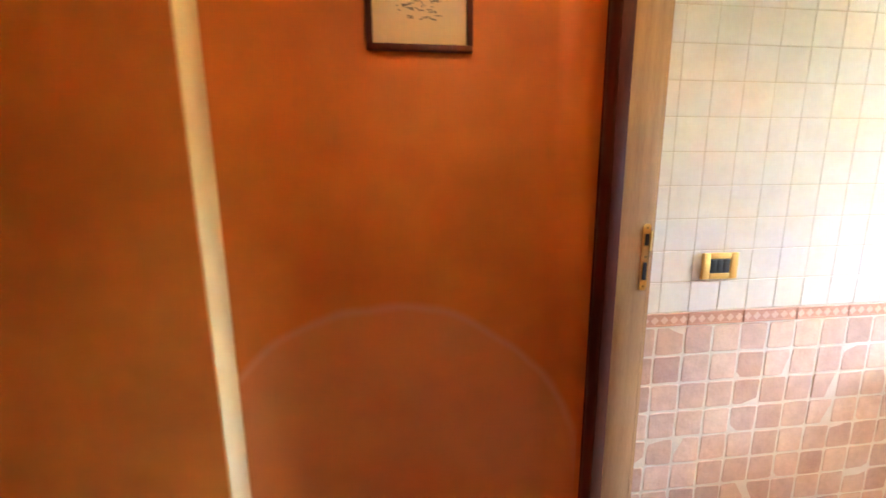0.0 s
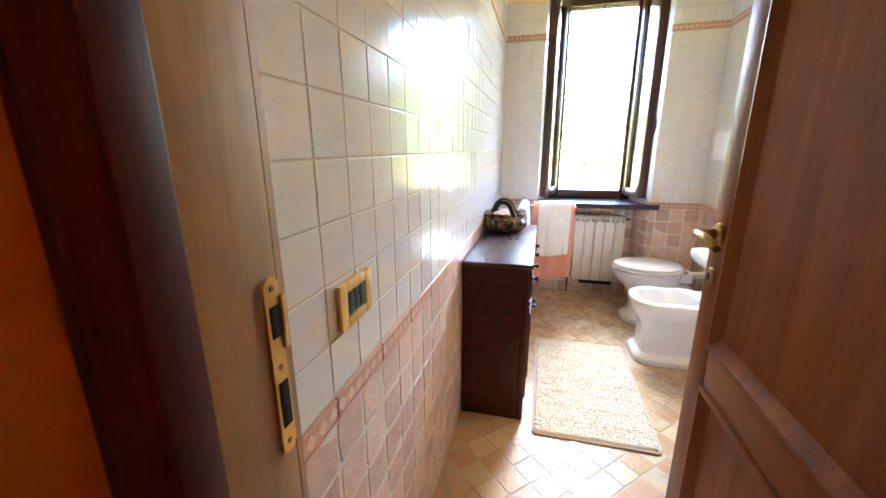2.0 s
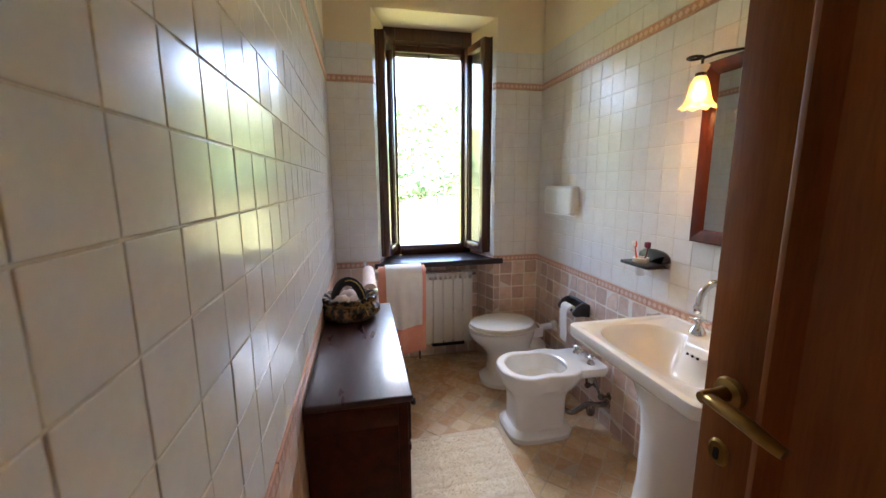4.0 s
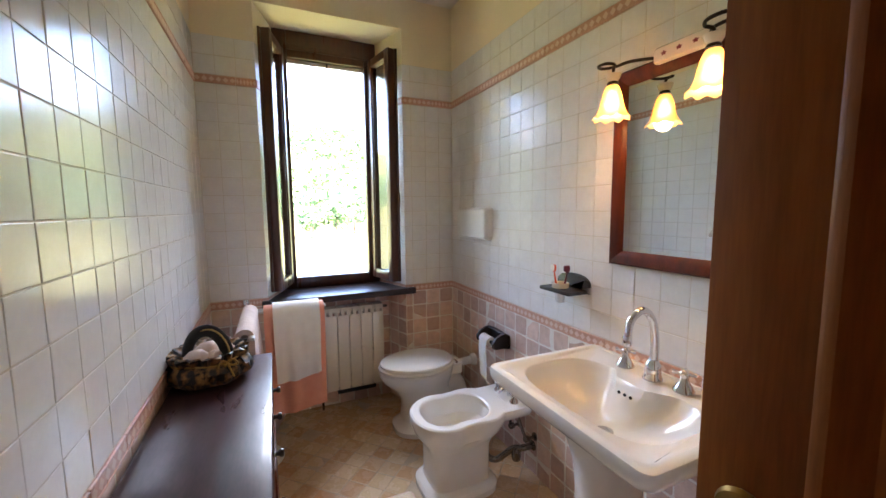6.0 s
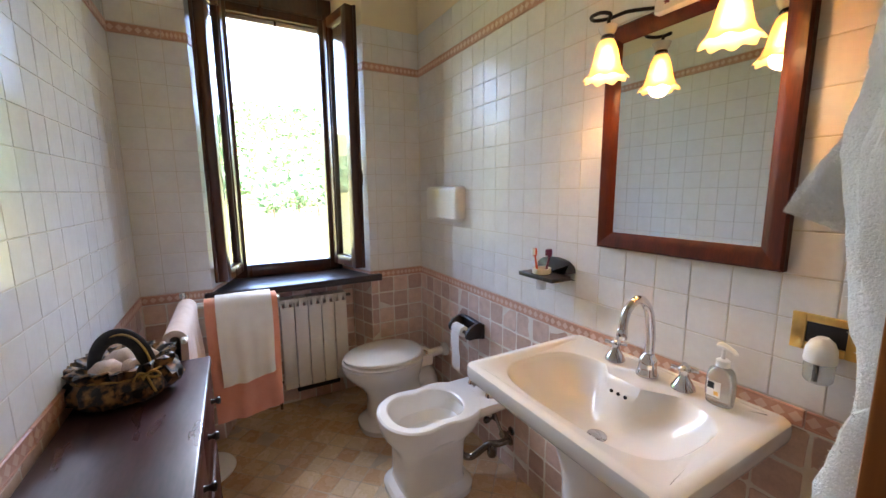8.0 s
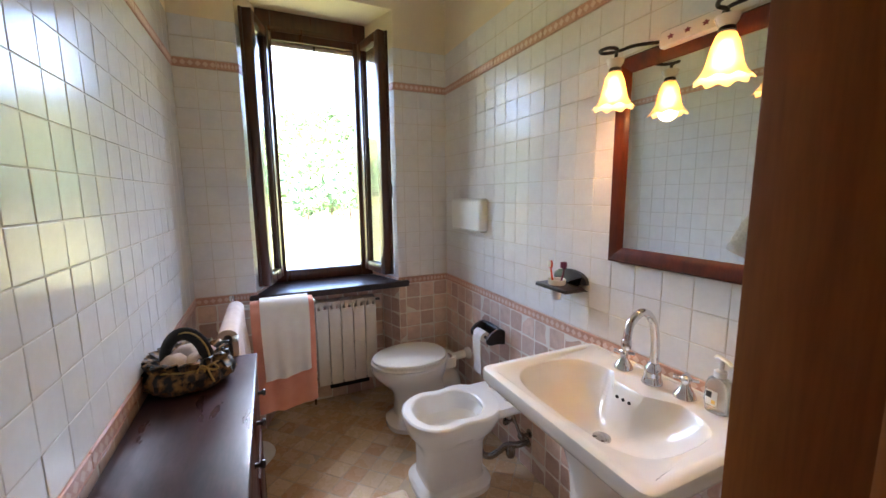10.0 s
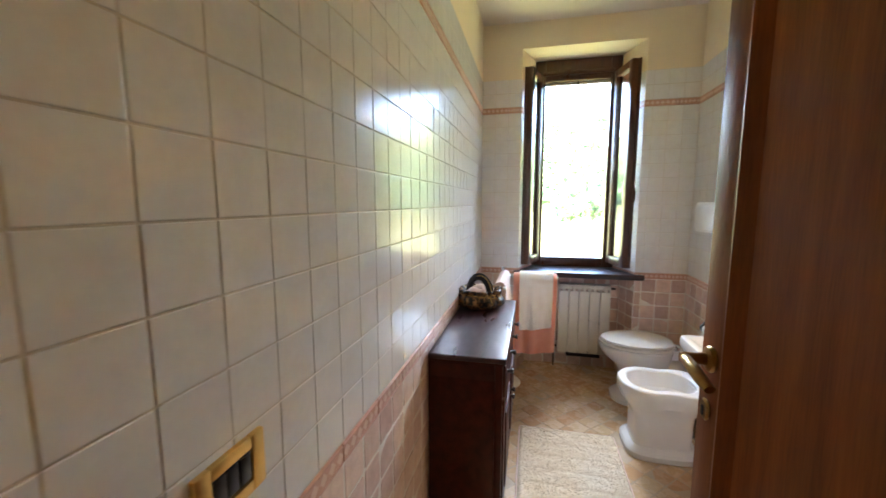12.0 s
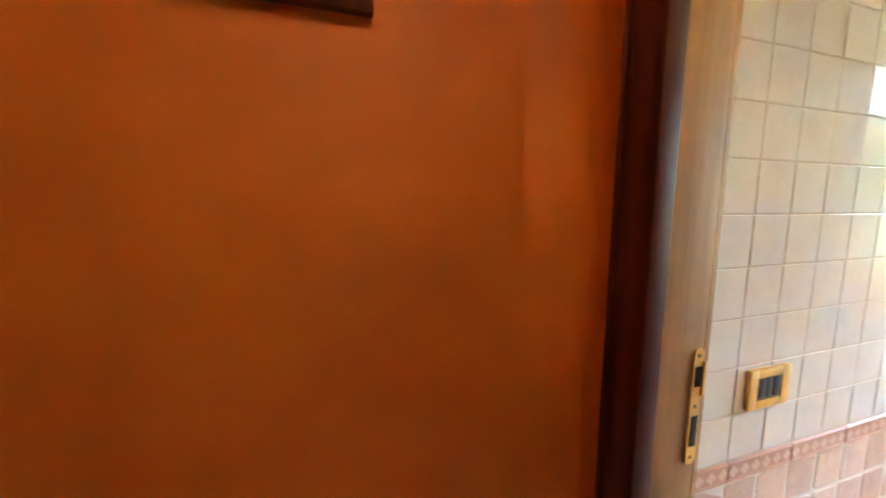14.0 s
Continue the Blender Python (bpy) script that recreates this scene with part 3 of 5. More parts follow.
part("stay", box(XF + 0.02, XF + 0.03, 0.79, 0.80, 2.366, 2.3995, 0.002), IRON, win)


def casement(hinge_y, angle, flip):
    """Built along +x from its hinge, then swung to its open place."""
    w, zb, zt, th = 0.305, 0.895, 2.44, 0.052
    m = Matrix.Translation((XF - 0.012, hinge_y, 0)) @ Matrix.Rotation(radians(angle), 4, "Z") @ Matrix.Diagonal((1, flip, 1, 1))
    wood = []
    for x0, x1, z0, z1 in ((0, 0.05, zb, zt), (w - 0.055, w, zb, zt), (0.05, w - 0.055, zb, zb + 0.065), (0.05, w - 0.055, zt - 0.055, zt)):
        b = box(x0, x1, -th / 2, th / 2, z0, z1, 0.005)
        b.transform(m)
        wood.append(b)
    first = part("casement", wood[0], WINWOOD, win)
    for b in wood[1:]:
        part("sash_bar", b, WINWOOD, first)
    b = box(w - 0.012, w + 0.012, th / 2 - 0.004, th / 2 + 0.012, zb, zt, 0.004)
    b.transform(m)
    part("astragal", b, WINWOOD, first)
    for xo in (0.045, w - 0.06):
        b = box(xo, xo + 0.015, -0.016, 0.016, zb + 0.06, zt - 0.05, 0.004)
        b.transform(m)
        part("bead", b, WINWOOD, first)
    b = box(0.052, w - 0.057, -0.003, 0.003, zb + 0.067, zt - 0.057)
    b.transform(m)
    g = part("pane", b, GLASS, first, "clear window pane", smooth=None)
    g.visible_shadow = False
    return first, m


left_sash, ml = casement(1.098, 180 - 16, -1)
right_sash, mr = casement(0.497, 180 + 12, 1)
b = lathe([(0, 0), (0.009, 0), (0.008, 0.012), (0.006, 0.03), (0, 0.031)], (0.285, 0.026, 1.5), 14, "y")
tube([(0.285, 0.05, 1.5), (0.285, 0.055, 1.47), (0.285, 0.052, 1.41)], 0.006, 10, 4, bm=b)
b.transform(mr)
part("window_handle", b, IRON, right_sash, "dark metal window handle")
outline = [(4.418, 0.297), (4.418, 1.275), (4.452, 1.275), (4.452, NY1 - 0.002), (FX0 + 0.01, VY1 - 0.002), (FX0 + 0.01, VY0 + 0.002), (4.452, NY0 + 0.002), (4.452, 0.297)]
part("window_sill", prism(outline, SILL - 0.042, SILL, 0.006), SILLWOOD, win, "dark varnished wooden window sill")

# ---- outside ----
def ground():
    bm = bmesh.new()
    n = 44
    xs = [4.95 + 1600 * (i / n) ** 2.6 for i in range(n + 1)]
    ys = [900 * math.copysign(abs(j / 26) ** 2.2, j) for j in range(-26, 27)]

    def height(x, y):
        far = max(0.0, min(1.0, (x - 95) / 430))
        return -2.9 + far * far * (3 - 2 * far) * (92 + 16 * noise.noise((x / 160, y / 130, 0))) + (0.25 * noise.noise((x / 9, y / 9, 3)) if x > 12 else 0)

    vs = [[bm.verts.new((x, y, height(x, y))) for y in ys] for x in xs]
    for a, b in zip(vs, vs[1:]):
        for j in range(len(ys) - 1):
            bm.faces.new((a[j], b[j], b[j + 1], a[j + 1]))
    return bm, height


bm, HEIGHT = ground()
solo("ground", bm, GRASS, "sunlit green meadow rising to a hill", "ground", kind="structure")


def tree(name, at, h, r, seed, label, category, trunk=True, leaves=900, leaf_size=0.22):
    rng = random.Random(seed)
    root = thing(name, at, label, category)
    A = Vector(at)
    if trunk:
        tb = tube([A - Vector((0, 0, 0.2)), A + Vector((0.05, 0.05, h * 0.3)), A + Vector((-0.05, 0.1, h * 0.62))], lambda t: 0.16 * h / 6 * (1.3 - t), 8, 3)
        for k in range(5):
            a = k * 1.3 + rng.random()
            s = A + Vector((0, 0, h * (0.3 + 0.07 * k)))
            tube([s, s + Vector((math.cos(a) * r * 0.4, math.sin(a) * r * 0.4, h * 0.14)), s + Vector((math.cos(a) * r * 0.75, math.sin(a) * r * 0.75, h * 0.2))], lambda t: 0.06 * h / 6 * (1.1 - t), 6, 3, bm=tb)
        part("trunk", tb, BARK, root)
    lobes = [(Vector((rng.uniform(-1, 1) * r * 0.6, rng.uniform(-1, 1) * r * 0.6, h * (rng.uniform(0.42, 0.85) if trunk else rng.uniform(0.2, 0.6)))), r * rng.uniform(0.3, 0.55)) for _ in range(11)]
    verts, faces = [], []
    for _ in range(leaves):
        c, rad = lobes[rng.randrange(len(lobes))]
        d = Vector((rng.gauss(0, 1), rng.gauss(0, 1), rng.gauss(0, 0.8))).normalized()
        p = c + d * rad * (0.55 + 0.5 * rng.random())
        u = Vector((rng.gauss(0, 1), rng.gauss(0, 1), rng.gauss(0, 1))).normalized()
        v = u.cross(d).normalized()
        s = leaf_size * rng.uniform(0.6, 1.5)
        i = len(verts)
        verts += [p - u * s, p + v * s * 0.6, p + u * s, p - v * s * 0.6]
        faces.append((i, i + 1, i + 2, i + 3))
    me = bpy.data.meshes.new("crown")
    me.from_pydata(verts, [], faces)
    me.materials.append(LEAF)
    cr = new("crown", me)
    cr.parent = root
    return root


for i, (x, y, h, r) in enumerate(((62, -4.5, 5.0, 2.6), (66, -8.5, 6.5, 3.2), (72, 1.0, 3.6, 2.4), (74, -13, 7.5, 3.8), (84, 8, 4.5, 3.0), (64, -18, 6.5, 3.4), (85, -24, 7.5, 4.0), (92, 16, 6.0, 3.6), (100, 26, 7, 4.2), (68, -31, 7.5, 4))):
    tree("tree", (x, y, HEIGHT(x, y)), h, r, i, "broad leafy tree at the far edge of the meadow", "tree", True, 1100, 0.3)
for i, (x, y, h, r) in enumerate(((10.5, 0.35, 1.95, 0.9), (11.0, -0.9, 2.05, 1.0), (11.5, 1.9, 1.5, 0.9), (12.0, -2.4, 2.1, 1.0), (12.2, -4.2, 2.0, 1.0))):
    tree("shrub", (x, y, -2.9), h, r, 40 + i, "leafy green shrub below the window", "shrub", False, 1500, 0.075)


def woods():
    """The wooded hillside behind the meadow: crowns of leaf clumps, uneven in size, with glades between them."""
    rng = random.Random(21)
    verts, faces = [], []
    for _ in range(1900):
        x, y = rng.uniform(112, 470), rng.uniform(-330, 190)
        if noise.noise((x / 45, y / 45, 7)) < -0.22:
            continue
        c, r, h = Vector((x, y, HEIGHT(x, y))), rng.uniform(2.6, 5.2), rng.uniform(7, 13)
        for _ in range(46):
            d = Vector((rng.gauss(0, 1), rng.gauss(0, 1), rng.gauss(0, 1))).normalized()
            p = c + Vector((d.x * r, d.y * r, h * 0.58 + d.z * h * 0.42)) * 1.0
            u = Vector((rng.gauss(0, 1), rng.gauss(0, 1), rng.gauss(0, 1))).normalized()
            v = u.cross(d).normalized()
            k = rng.uniform(0.7, 1.7)
            i = len(verts)
            verts += [p - u * k, p + v * k * 0.7, p + u * k, p - v * k * 0.7]
            faces.append((i, i + 1, i + 2, i + 3))
    me = bpy.data.meshes.new("hillside_woods")
    me.from_pydata(verts, [], faces)
    me.materials.append(LEAF)
    tagged(new("hillside_woods", me), "sunlit green woods on the hill behind the meadow", "woods", kind="stuff")


woods()

# ---- things in the bathroom ----
def sideboard():
    x0, x1, yf, yb, top = 2.735, 3.645, 1.24, 1.54, 0.797
    t = thing("sideboard", (3.19, 1.39, 0), "dark mahogany sideboard with drawers over doors against the tiled wall", "sideboard")
    part("top", box(x0 - 0.012, x1 + 0.012, yf - 0.016, yb, top - 0.022, top, 0.006, seg=3), MAHOG_TOP, t, "worn dark top with a bluish sky sheen mixed into its colour")
    part("cornice", box(x0 - 0.004, x1 + 0.004, yf - 0.007, yb, top - 0.034, top - 0.022, 0.003), MAHOG, t)
    for xa, xb in ((x0, x0 + 0.02), (x1 - 0.02, x1)):
        part("side_panel", box(xa, xb, yf + 0.03, yb, 0.0, top - 0.034, 0.002), MAHOG, t)
        part("corner_post", box(xa - 0.002, xb + 0.012 if xa == x0 else xb + 0.002, yf, yf + 0.03, 0.0, top - 0.034, 0.003), MAHOG, t)
        o = x0 - 0.004 if xa == x0 else x1 - 0.002
        part("side_skirt", box(o, o + 0.006, yf + 0.03, yb, 0.035, 0.125, 0.002), MAHOG, t)
        part("side_rail", box(o, o + 0.006, yf + 0.03, yb, 0.70, 0.763, 0.002), MAHOG, t)
    part("back_panel", box(x0 + 0.02, x1 - 0.02, yb - 0.01, yb, 0.05, top - 0.034), MAHOG, t)
    part("divider_rail", box(x0 + 0.01, x1 - 0.01, yf - 0.010, yf + 0.02, 0.598, 0.618, 0.003), MAHOG, t)
    n = 28
    pts = [(x0 + 0.01 + (x1 - x0 - 0.02) * i / n, 0.055 - 0.035 * math.exp(-((i / n - 0.0) / 0.06) ** 2) - 0.035 * math.exp(-((i / n - 1.0) / 0.06) ** 2)) for i in range(n + 1)]
    part("plinth", prism(pts + [(x1 - 0.01, 0.105), (x0 + 0.01, 0.105)], 0, 0.018, turn=Matrix(((1, 0, 0, 0), (0, 0, 1, yf), (0, 1, 0, 0), (0, 0, 0, 1)))), MAHOG, t)
    w = (x1 - x0 - 0.05) / 2
    for k in range(2):
        a = x0 + 0.023 + k * (w + 0.004)
        d = part("drawer", box(a, a + w, yf - 0.012, yf + 0.02, 0.625, 0.757, 0.005), MAHOG, t)
        for dx in (0.25, 0.75):
            knob(a + w * dx, yf - 0.012, 0.69, d)
        d = part("door", box(a, a + w, yf - 0.008, yf + 0.014, 0.11, 0.592, 0.004), MAHOG, t)
        part("door_panel", box(a + 0.07, a + w - 0.07, yf - 0.013, yf - 0.006, 0.18, 0.522, 0.008), MAHOG, d)
        knob(a + (w - 0.035 if k == 0 else 0.035), yf - 0.008, 0.43, d)
    return t


def knob(x, y, z, parent):
    part("knob", lathe([(0.0, 0), (0.009, 0), (0.006, -0.008), (0.0075, -0.014), (0.0125, -0.02), (0.011, -0.027), (0.0, -0.029)], (x, y, z), 16, "y"), EBONY, parent)


sideboard()


def fabric_basket():
    c = Vector((3.475, 1.428, 0.797))
    t = thing("fabric_basket", c, "brown patterned fabric basket with gold cord on the sideboard", "basket")
    rng = random.Random(5)

    def fold(a, i):
        return 1 + 0.05 * math.sin(7 * a + 0.4 * i) + 0.06 * math.sin(19 * a + 0.5 * i) * (1.6 if i > 5 else 0.7) + 0.035 * math.sin(31 * a + 2 * i) + 0.02 * rng.uniform(-1, 1)

    prof = [(0.0, 0.002), (0.095, 0.002), (0.12, 0.014), (0.136, 0.036), (0.134, 0.056), (0.118, 0.074), (0.108, 0.082), (0.116, 0.092), (0.122, 0.108), (0.115, 0.111), (0.085, 0.096), (0.07, 0.085), (0.062, 0.065), (0.0, 0.06)]
    part("pouch", lathe(prof, c, 64, wave=fold), CAMO, t)
    ring = [c + Vector((0.113 * math.cos(a), 0.113 * math.sin(a), 0.082 + 0.003 * math.sin(5 * a))) for a in [i * 2 * math.pi / 24 for i in range(25)]]
    part("cord", tube(ring, 0.0032, 8, 2), CORD, t)
    s = c + Vector((-0.095, -0.066, 0.082))
    bow = tube([s, s + Vector((-0.012, -0.02, 0.012)), s + Vector((-0.01, -0.034, -0.004)), s + Vector((-0.004, -0.014, -0.01)), s], 0.0032, 8, 5)
    tube([s, s + Vector((-0.016, 0.012, 0.012)), s + Vector((-0.02, 0.024, -0.006)), s + Vector((-0.008, 0.01, -0.008)), s], 0.0032, 8, 5, bm=bow)
    tube([s, s + Vector((-0.018, -0.012, -0.02)), s + Vector((-0.024, -0.022, -0.045))], 0.0034, 8, 5, bm=bow)
    tube([s, s + Vector((-0.02, 0.008, -0.018)), s + Vector((-0.026, 0.006, -0.038))], 0.0034, 8, 5, bm=bow)
    part("bow", bow, CORD, t)
    d = Vector((-0.35, -0.94, 0))
    arch = [c + d * (0.07 * math.cos(a)) + Vector((-0.02, 0, 0.075 + 0.105 * math.sin(a))) for a in [i * math.pi / 10 for i in range(11)]]
    h = part("handle", tube(arch, 0.021, 16, 3, flat=0.5), VELVET, t)
    part("handle_cord", tube([p + Vector((-0.011, -0.008, 0.006)) for p in arch], 0.003, 8, 3), CORD, h)
    for k, (dx, dy, dz, r) in enumerate(((0.02, 0.0, 0.095, 0.045), (-0.03, 0.03, 0.085, 0.04), (0.03, -0.045, 0.085, 0.036), (-0.035, -0.03, 0.08, 0.034))):
        rings = [[c + Vector((dx + rr * math.cos(a) * (1 + 0.14 * math.sin(3 * a + k + j)), dy + rr * math.sin(a) * (1 + 0.12 * math.sin(4 * a + j)), dz + hh)) for a in [i * 2 * math.pi / 20 for i in range(20)]] for j, (rr, hh) in enumerate(((r * 0.7, -0.04), (r, -0.012), (r * 0.92, 0.012), (r * 0.55, 0.028), (r * 0.12, 0.033)))]
        part("folded_cloth", loft(rings), PINKPAPER, t)


fabric_basket()


def drape(y0, y1, xb, zt, zf, zk, gap, seed, thick=0.007, skew=0.0, n=28, waves=2.2, amp=0.005, axis="y"):
    """A cloth over a bar that runs along the given axis: front hem at zf, back hem at zk."""
    rng = random.Random(seed)
    ph = [rng.uniform(0, 6) for _ in range(3)]
    rings = []
    for i in range(n + 1):
        u = i / n
        s = y0 + (y1 - y0) * u
        hem_f, hem_k = zf + skew * (u - 0.5) + 0.006 * math.sin(5 * u + ph[2]), zk - skew * 0.5 * (u - 0.5)
        path = []
        m = 14
        for k in range(m + 1):
            z = hem_f + (zt - gap - hem_f) * k / m
            path.append((-gap, z, 1 - k / m))
        for k in range(1, 8):
            a = math.pi * k / 8
            path.append((-gap * math.cos(a), zt - gap + gap * math.sin(a), 0.0))
        for k in range(m + 1):
            z = zt - gap - (zt - gap - hem_k) * k / m
            path.append((gap, z, k / m))

        def at(x, z, d, off):
            w = amp * d * (math.sin(waves * u * 6.28 + ph[0] + 2.0 * d) + 0.6 * math.sin(waves * 1.7 * u * 6.28 + ph[1])) + 0.012 * d * (-1 if x < 0 else 1) * 0.5
            sh = 0.012 * d * math.sin(3 * d + ph[2]) * (u - 0.5)
            xx = x + (w if x < 0 else w * 0.6) + off[0]
            return Vector((xb + xx, s + sh, z + off[1])) if axis == "y" else Vector((s + sh, xb + xx, z + off[1]))

        outer, inner = [], []
        for j, (x, z, d) in enumerate(path):
            x2, z2, _ = path[min(j + 1, len(path) - 1)]
            x1, z1, _ = path[max(j - 1, 0)]
            tx, tz = x2 - x1, z2 - z1
            L = math.hypot(tx, tz) or 1
            nx, nz = -tz / L, tx / L
            outer.append(at(x, z, d, (nx * thick, nz * thick)))
            inner.append(at(x, z, d, (0, 0)))
        rings.append(outer + inner[::-1])
    return loft(rings)


def towel_stand():
    px, py = 4.19, 1.345
    t = thing("towel_stand", (px, py, 0), "white towel stand with round base and two looped arms", "towel stand")
    part("base", lathe([(0.0, 0), (0.135, 0), (0.14, 0.006), (0.135, 0.014), (0.09, 0.022), (0.03, 0.032), (0.018, 0.045), (0, 0.046)], (px, py - 0.01, 0), 40), PLASTIC, t)
    part("pole", lathe([(0.0, 0.03), (0.013, 0.03), (0.013, 0.875), (0.0, 0.875)], (px, py, 0), 20), PLASTIC, t)
    part("finial", lathe([(0.0, 0.873), (0.0125, 0.873), (0.0135, 0.88), (0.0135, 0.912), (0.011, 0.918), (0, 0.919)], (px, py, 0), 20), CHROME, t, "chrome cap")
    for d, zz in ((Vector((-0.05, -1, 0)).normalized(), 0.85), (Vector((-1, -0.09, 0)).normalized(), 0.872)):
        s = Vector((-d.y, d.x, 0))
        p = Vector((px, py, zz))
        L = 0.4 if abs(d.y) > 0.5 else 0.56
        q = 0.024 if abs(d.y) > 0.5 else 0.004
        loop = [p, p + d * 0.04 + s * q * 0.83, p + d * L * 0.5 + s * q, p + d * (L - 0.03) + s * q * 0.83, p + d * L, p + d * (L - 0.03) - s * q * 0.83, p + d * L * 0.5 - s * q, p + d * 0.04 - s * q * 0.83, p]
        part("arm", tube(loop, 0.0085, 10, 5), PLASTIC, t)


towel_stand()
solo("bath_towel", drape(0.952, 1.258, 4.165, 0.864, 0.285, 0.33, 0.034, 3, thick=0.009, skew=-0.03, amp=0.006), PINKCLOTH, "salmon pink terry bath towel hanging over the stand", "towel", at=(4.165, 1.1, 0.87))
solo("bath_towel", drape(0.956, 1.262, 4.165, 0.876, 0.45, 0.48, 0.051, 3, thick=0.009, skew=-0.05, amp=0.006), PINKCLOTH, "salmon pink towel folded over a longer one", "towel", at=(4.165, 1.1, 0.88))
solo("hand_towel", drape(0.98, 1.218, 4.165, 0.888, 0.48, 0.58, 0.069, 3, thick=0.008, skew=-0.035, waves=2.2, amp=0.007), WHITECLOTH, "white hand towel laid over the pink towels", "towel", at=(4.165, 1.1, 0.9))
solo("hand_towel", drape(3.66, 4.12, 1.325, 0.885, 0.58, 0.56, 0.0155, 8, thick=0.022, axis="x", waves=4, amp=0.014), PINKPAPER, "pale pink rumpled towel hanging on the stand's second arm", "towel", at=(3.9, 1.325, 0.9))



def radiator():
    t = thing("radiator", (4.6, 0.7, 0.14), "cream enamelled aluminium radiator with flat sections under the window", "radiator")
    w = 0.0815
    for k in range(5):
        y = 0.497 + k * w
        s = part("section", box(4.558, 4.566, y + 0.002, y + w - 0.002, 0.142, 0.672, 0.003), RADIATOR, t)
        bm = box(4.566, 4.64, y + w / 2 - 0.012, y + w / 2 + 0.012, 0.15, 0.715, 0.004)
        box(4.568, 4.645, y + 0.004, y + 0.007, 0.15, 0.70, bm=bm)
        box(4.568, 4.645, y + w - 0.007, y + w - 0.004, 0.15, 0.70, bm=bm)
        part("fin", bm, RADIATOR, s)
        bm = box(4.560, 4.648, y + 0.003, y + w - 0.003, 0.716, 0.724, 0.003)
        box(4.560, 4.566, y + 0.003, y + 0.012, 0.67, 0.718, bm=bm)
        box(4.560, 4.566, y + w - 0.012, y + w - 0.003, 0.67, 0.718, bm=bm)
        part("grille", bm, RADIATOR, s)
    for zz in (0.18, 0.695):
        part("header", lathe([(0, 0.495), (0.017, 0.495), (0.017, 0.9065), (0, 0.9065)], (4.605, 0, zz), 16, "y"), RADIATOR, t)
    part("valve", tube([(4.605, 0.496, 0.695), (4.605, 0.472, 0.695), (4.6, 0.462, 0.695)], 0.009, 10, 3), DULLCHROME, t)
    part("pipe", tube([(4.605, 0.93, 0.0), (4.605, 0.93, 0.16), (4.605, 0.905, 0.18)], 0.008, 10, 5), DULLCHROME, t)
    part("bracket", box(4.575, 4.65, 0.56, 0.83, 0.105, 0.14, 0.004), DARKHOLE, t, "dark foot bracket")


radiator()


def toilet():
    cx = 4.15
    t = thing("toilet", (cx, 0.35, 0), "white ceramic toilet with closed lid on a flared pedestal", "toilet")
    foot = [(0.165, 0.225, 0.33, 0.0, 0.75), (0.167, 0.227, 0.33, 0.03, 0.75), (0.145, 0.205, 0.33, 0.05, 0.78), (0.124, 0.18, 0.33, 0.07, 0.7), (0.12, 0.175, 0.33, 0.08, 0.7), (0.113, 0.165, 0.335, 0.16, 0.75), (0.115, 0.168, 0.345, 0.22, 0.85),
            (0.14, 0.185, 0.37, 0.275, 1.0), (0.172, 0.22, 0.392, 0.325, 1.0), (0.184, 0.236, 0.4, 0.365, 1.0), (0.186, 0.238, 0.4, 0.39, 1.0), (0.18, 0.232, 0.4, 0.398, 1.0), (0.13, 0.17, 0.41, 0.398, 1.0), (0.1, 0.14, 0.41, 0.33, 1.0)]
    part("bowl", loft([oval(cx, cy, z, w, l, e, taper=0.06) for w, l, cy, z, e in foot]), CERAMIC, t)
    part("trap", tube([(cx, 0.30, 0.21), (cx, 0.2, 0.25), (cx, 0.13, 0.23), (cx, 0.11, 0.12), (cx, 0.11, 0.0)], lambda u: 0.075 - 0.012 * u, 20, 6), CERAMIC, t)
    part("rear_shelf", loft([rrect(cx - 0.075, cx + 0.075, 0.10, 0.24, z, 0.03) for z in (0.33, 0.395)]), CERAMIC, t)

    def seat_ring(z, g, back=0.155):
        return [Vector((p.x, max(p.y, back), z)) for p in oval(cx, 0.4, z, 0.186 + g, 0.238 + g, 0.98, taper=0.08, n=64)]

    part("seat", loft([seat_ring(0.3985, -0.022), seat_ring(0.405, -0.02), seat_ring(0.4065, 0.003), seat_ring(0.417, 0.004), seat_ring(0.4215, -0.002), seat_ring(0.4238, -0.02)]), SEAT, t)
    lid = [seat_ring(0.4235, -0.03, 0.18), seat_ring(0.4275, -0.026, 0.175), seat_ring(0.429, -0.005, 0.16), seat_ring(0.44, -0.004, 0.16), seat_ring(0.445, -0.01, 0.166), seat_ring(0.447, -0.03, 0.18)]
    part("lid", loft(lid), SEAT, t, smooth=25)
    for s in (-1, 1):
        part("hinge", lathe([(0, -0.02), (0.009, -0.02), (0.009, 0.02), (0, 0.02)], (cx + s * 0.07, 0.158, 0.415), 12, "x"), CHROME, t)
    part("flush_pipe", tube([(cx - 0.02, 0.12, 0.375), (cx - 0.03, 0.06, 0.385), (cx - 0.04, 0.002, 0.392)], 0.026, 20, 4), CERAMIC, t, "white flush pipe into the wall")
    part("pipe_collar", lathe([(0.0, 0.001), (0.04, 0.001), (0.04, 0.012), (0.032, 0.03), (0.027, 0.034), (0, 0.034)], (cx - 0.04, 0, 0.392), 24, "y"), CERAMIC, t)


toilet()


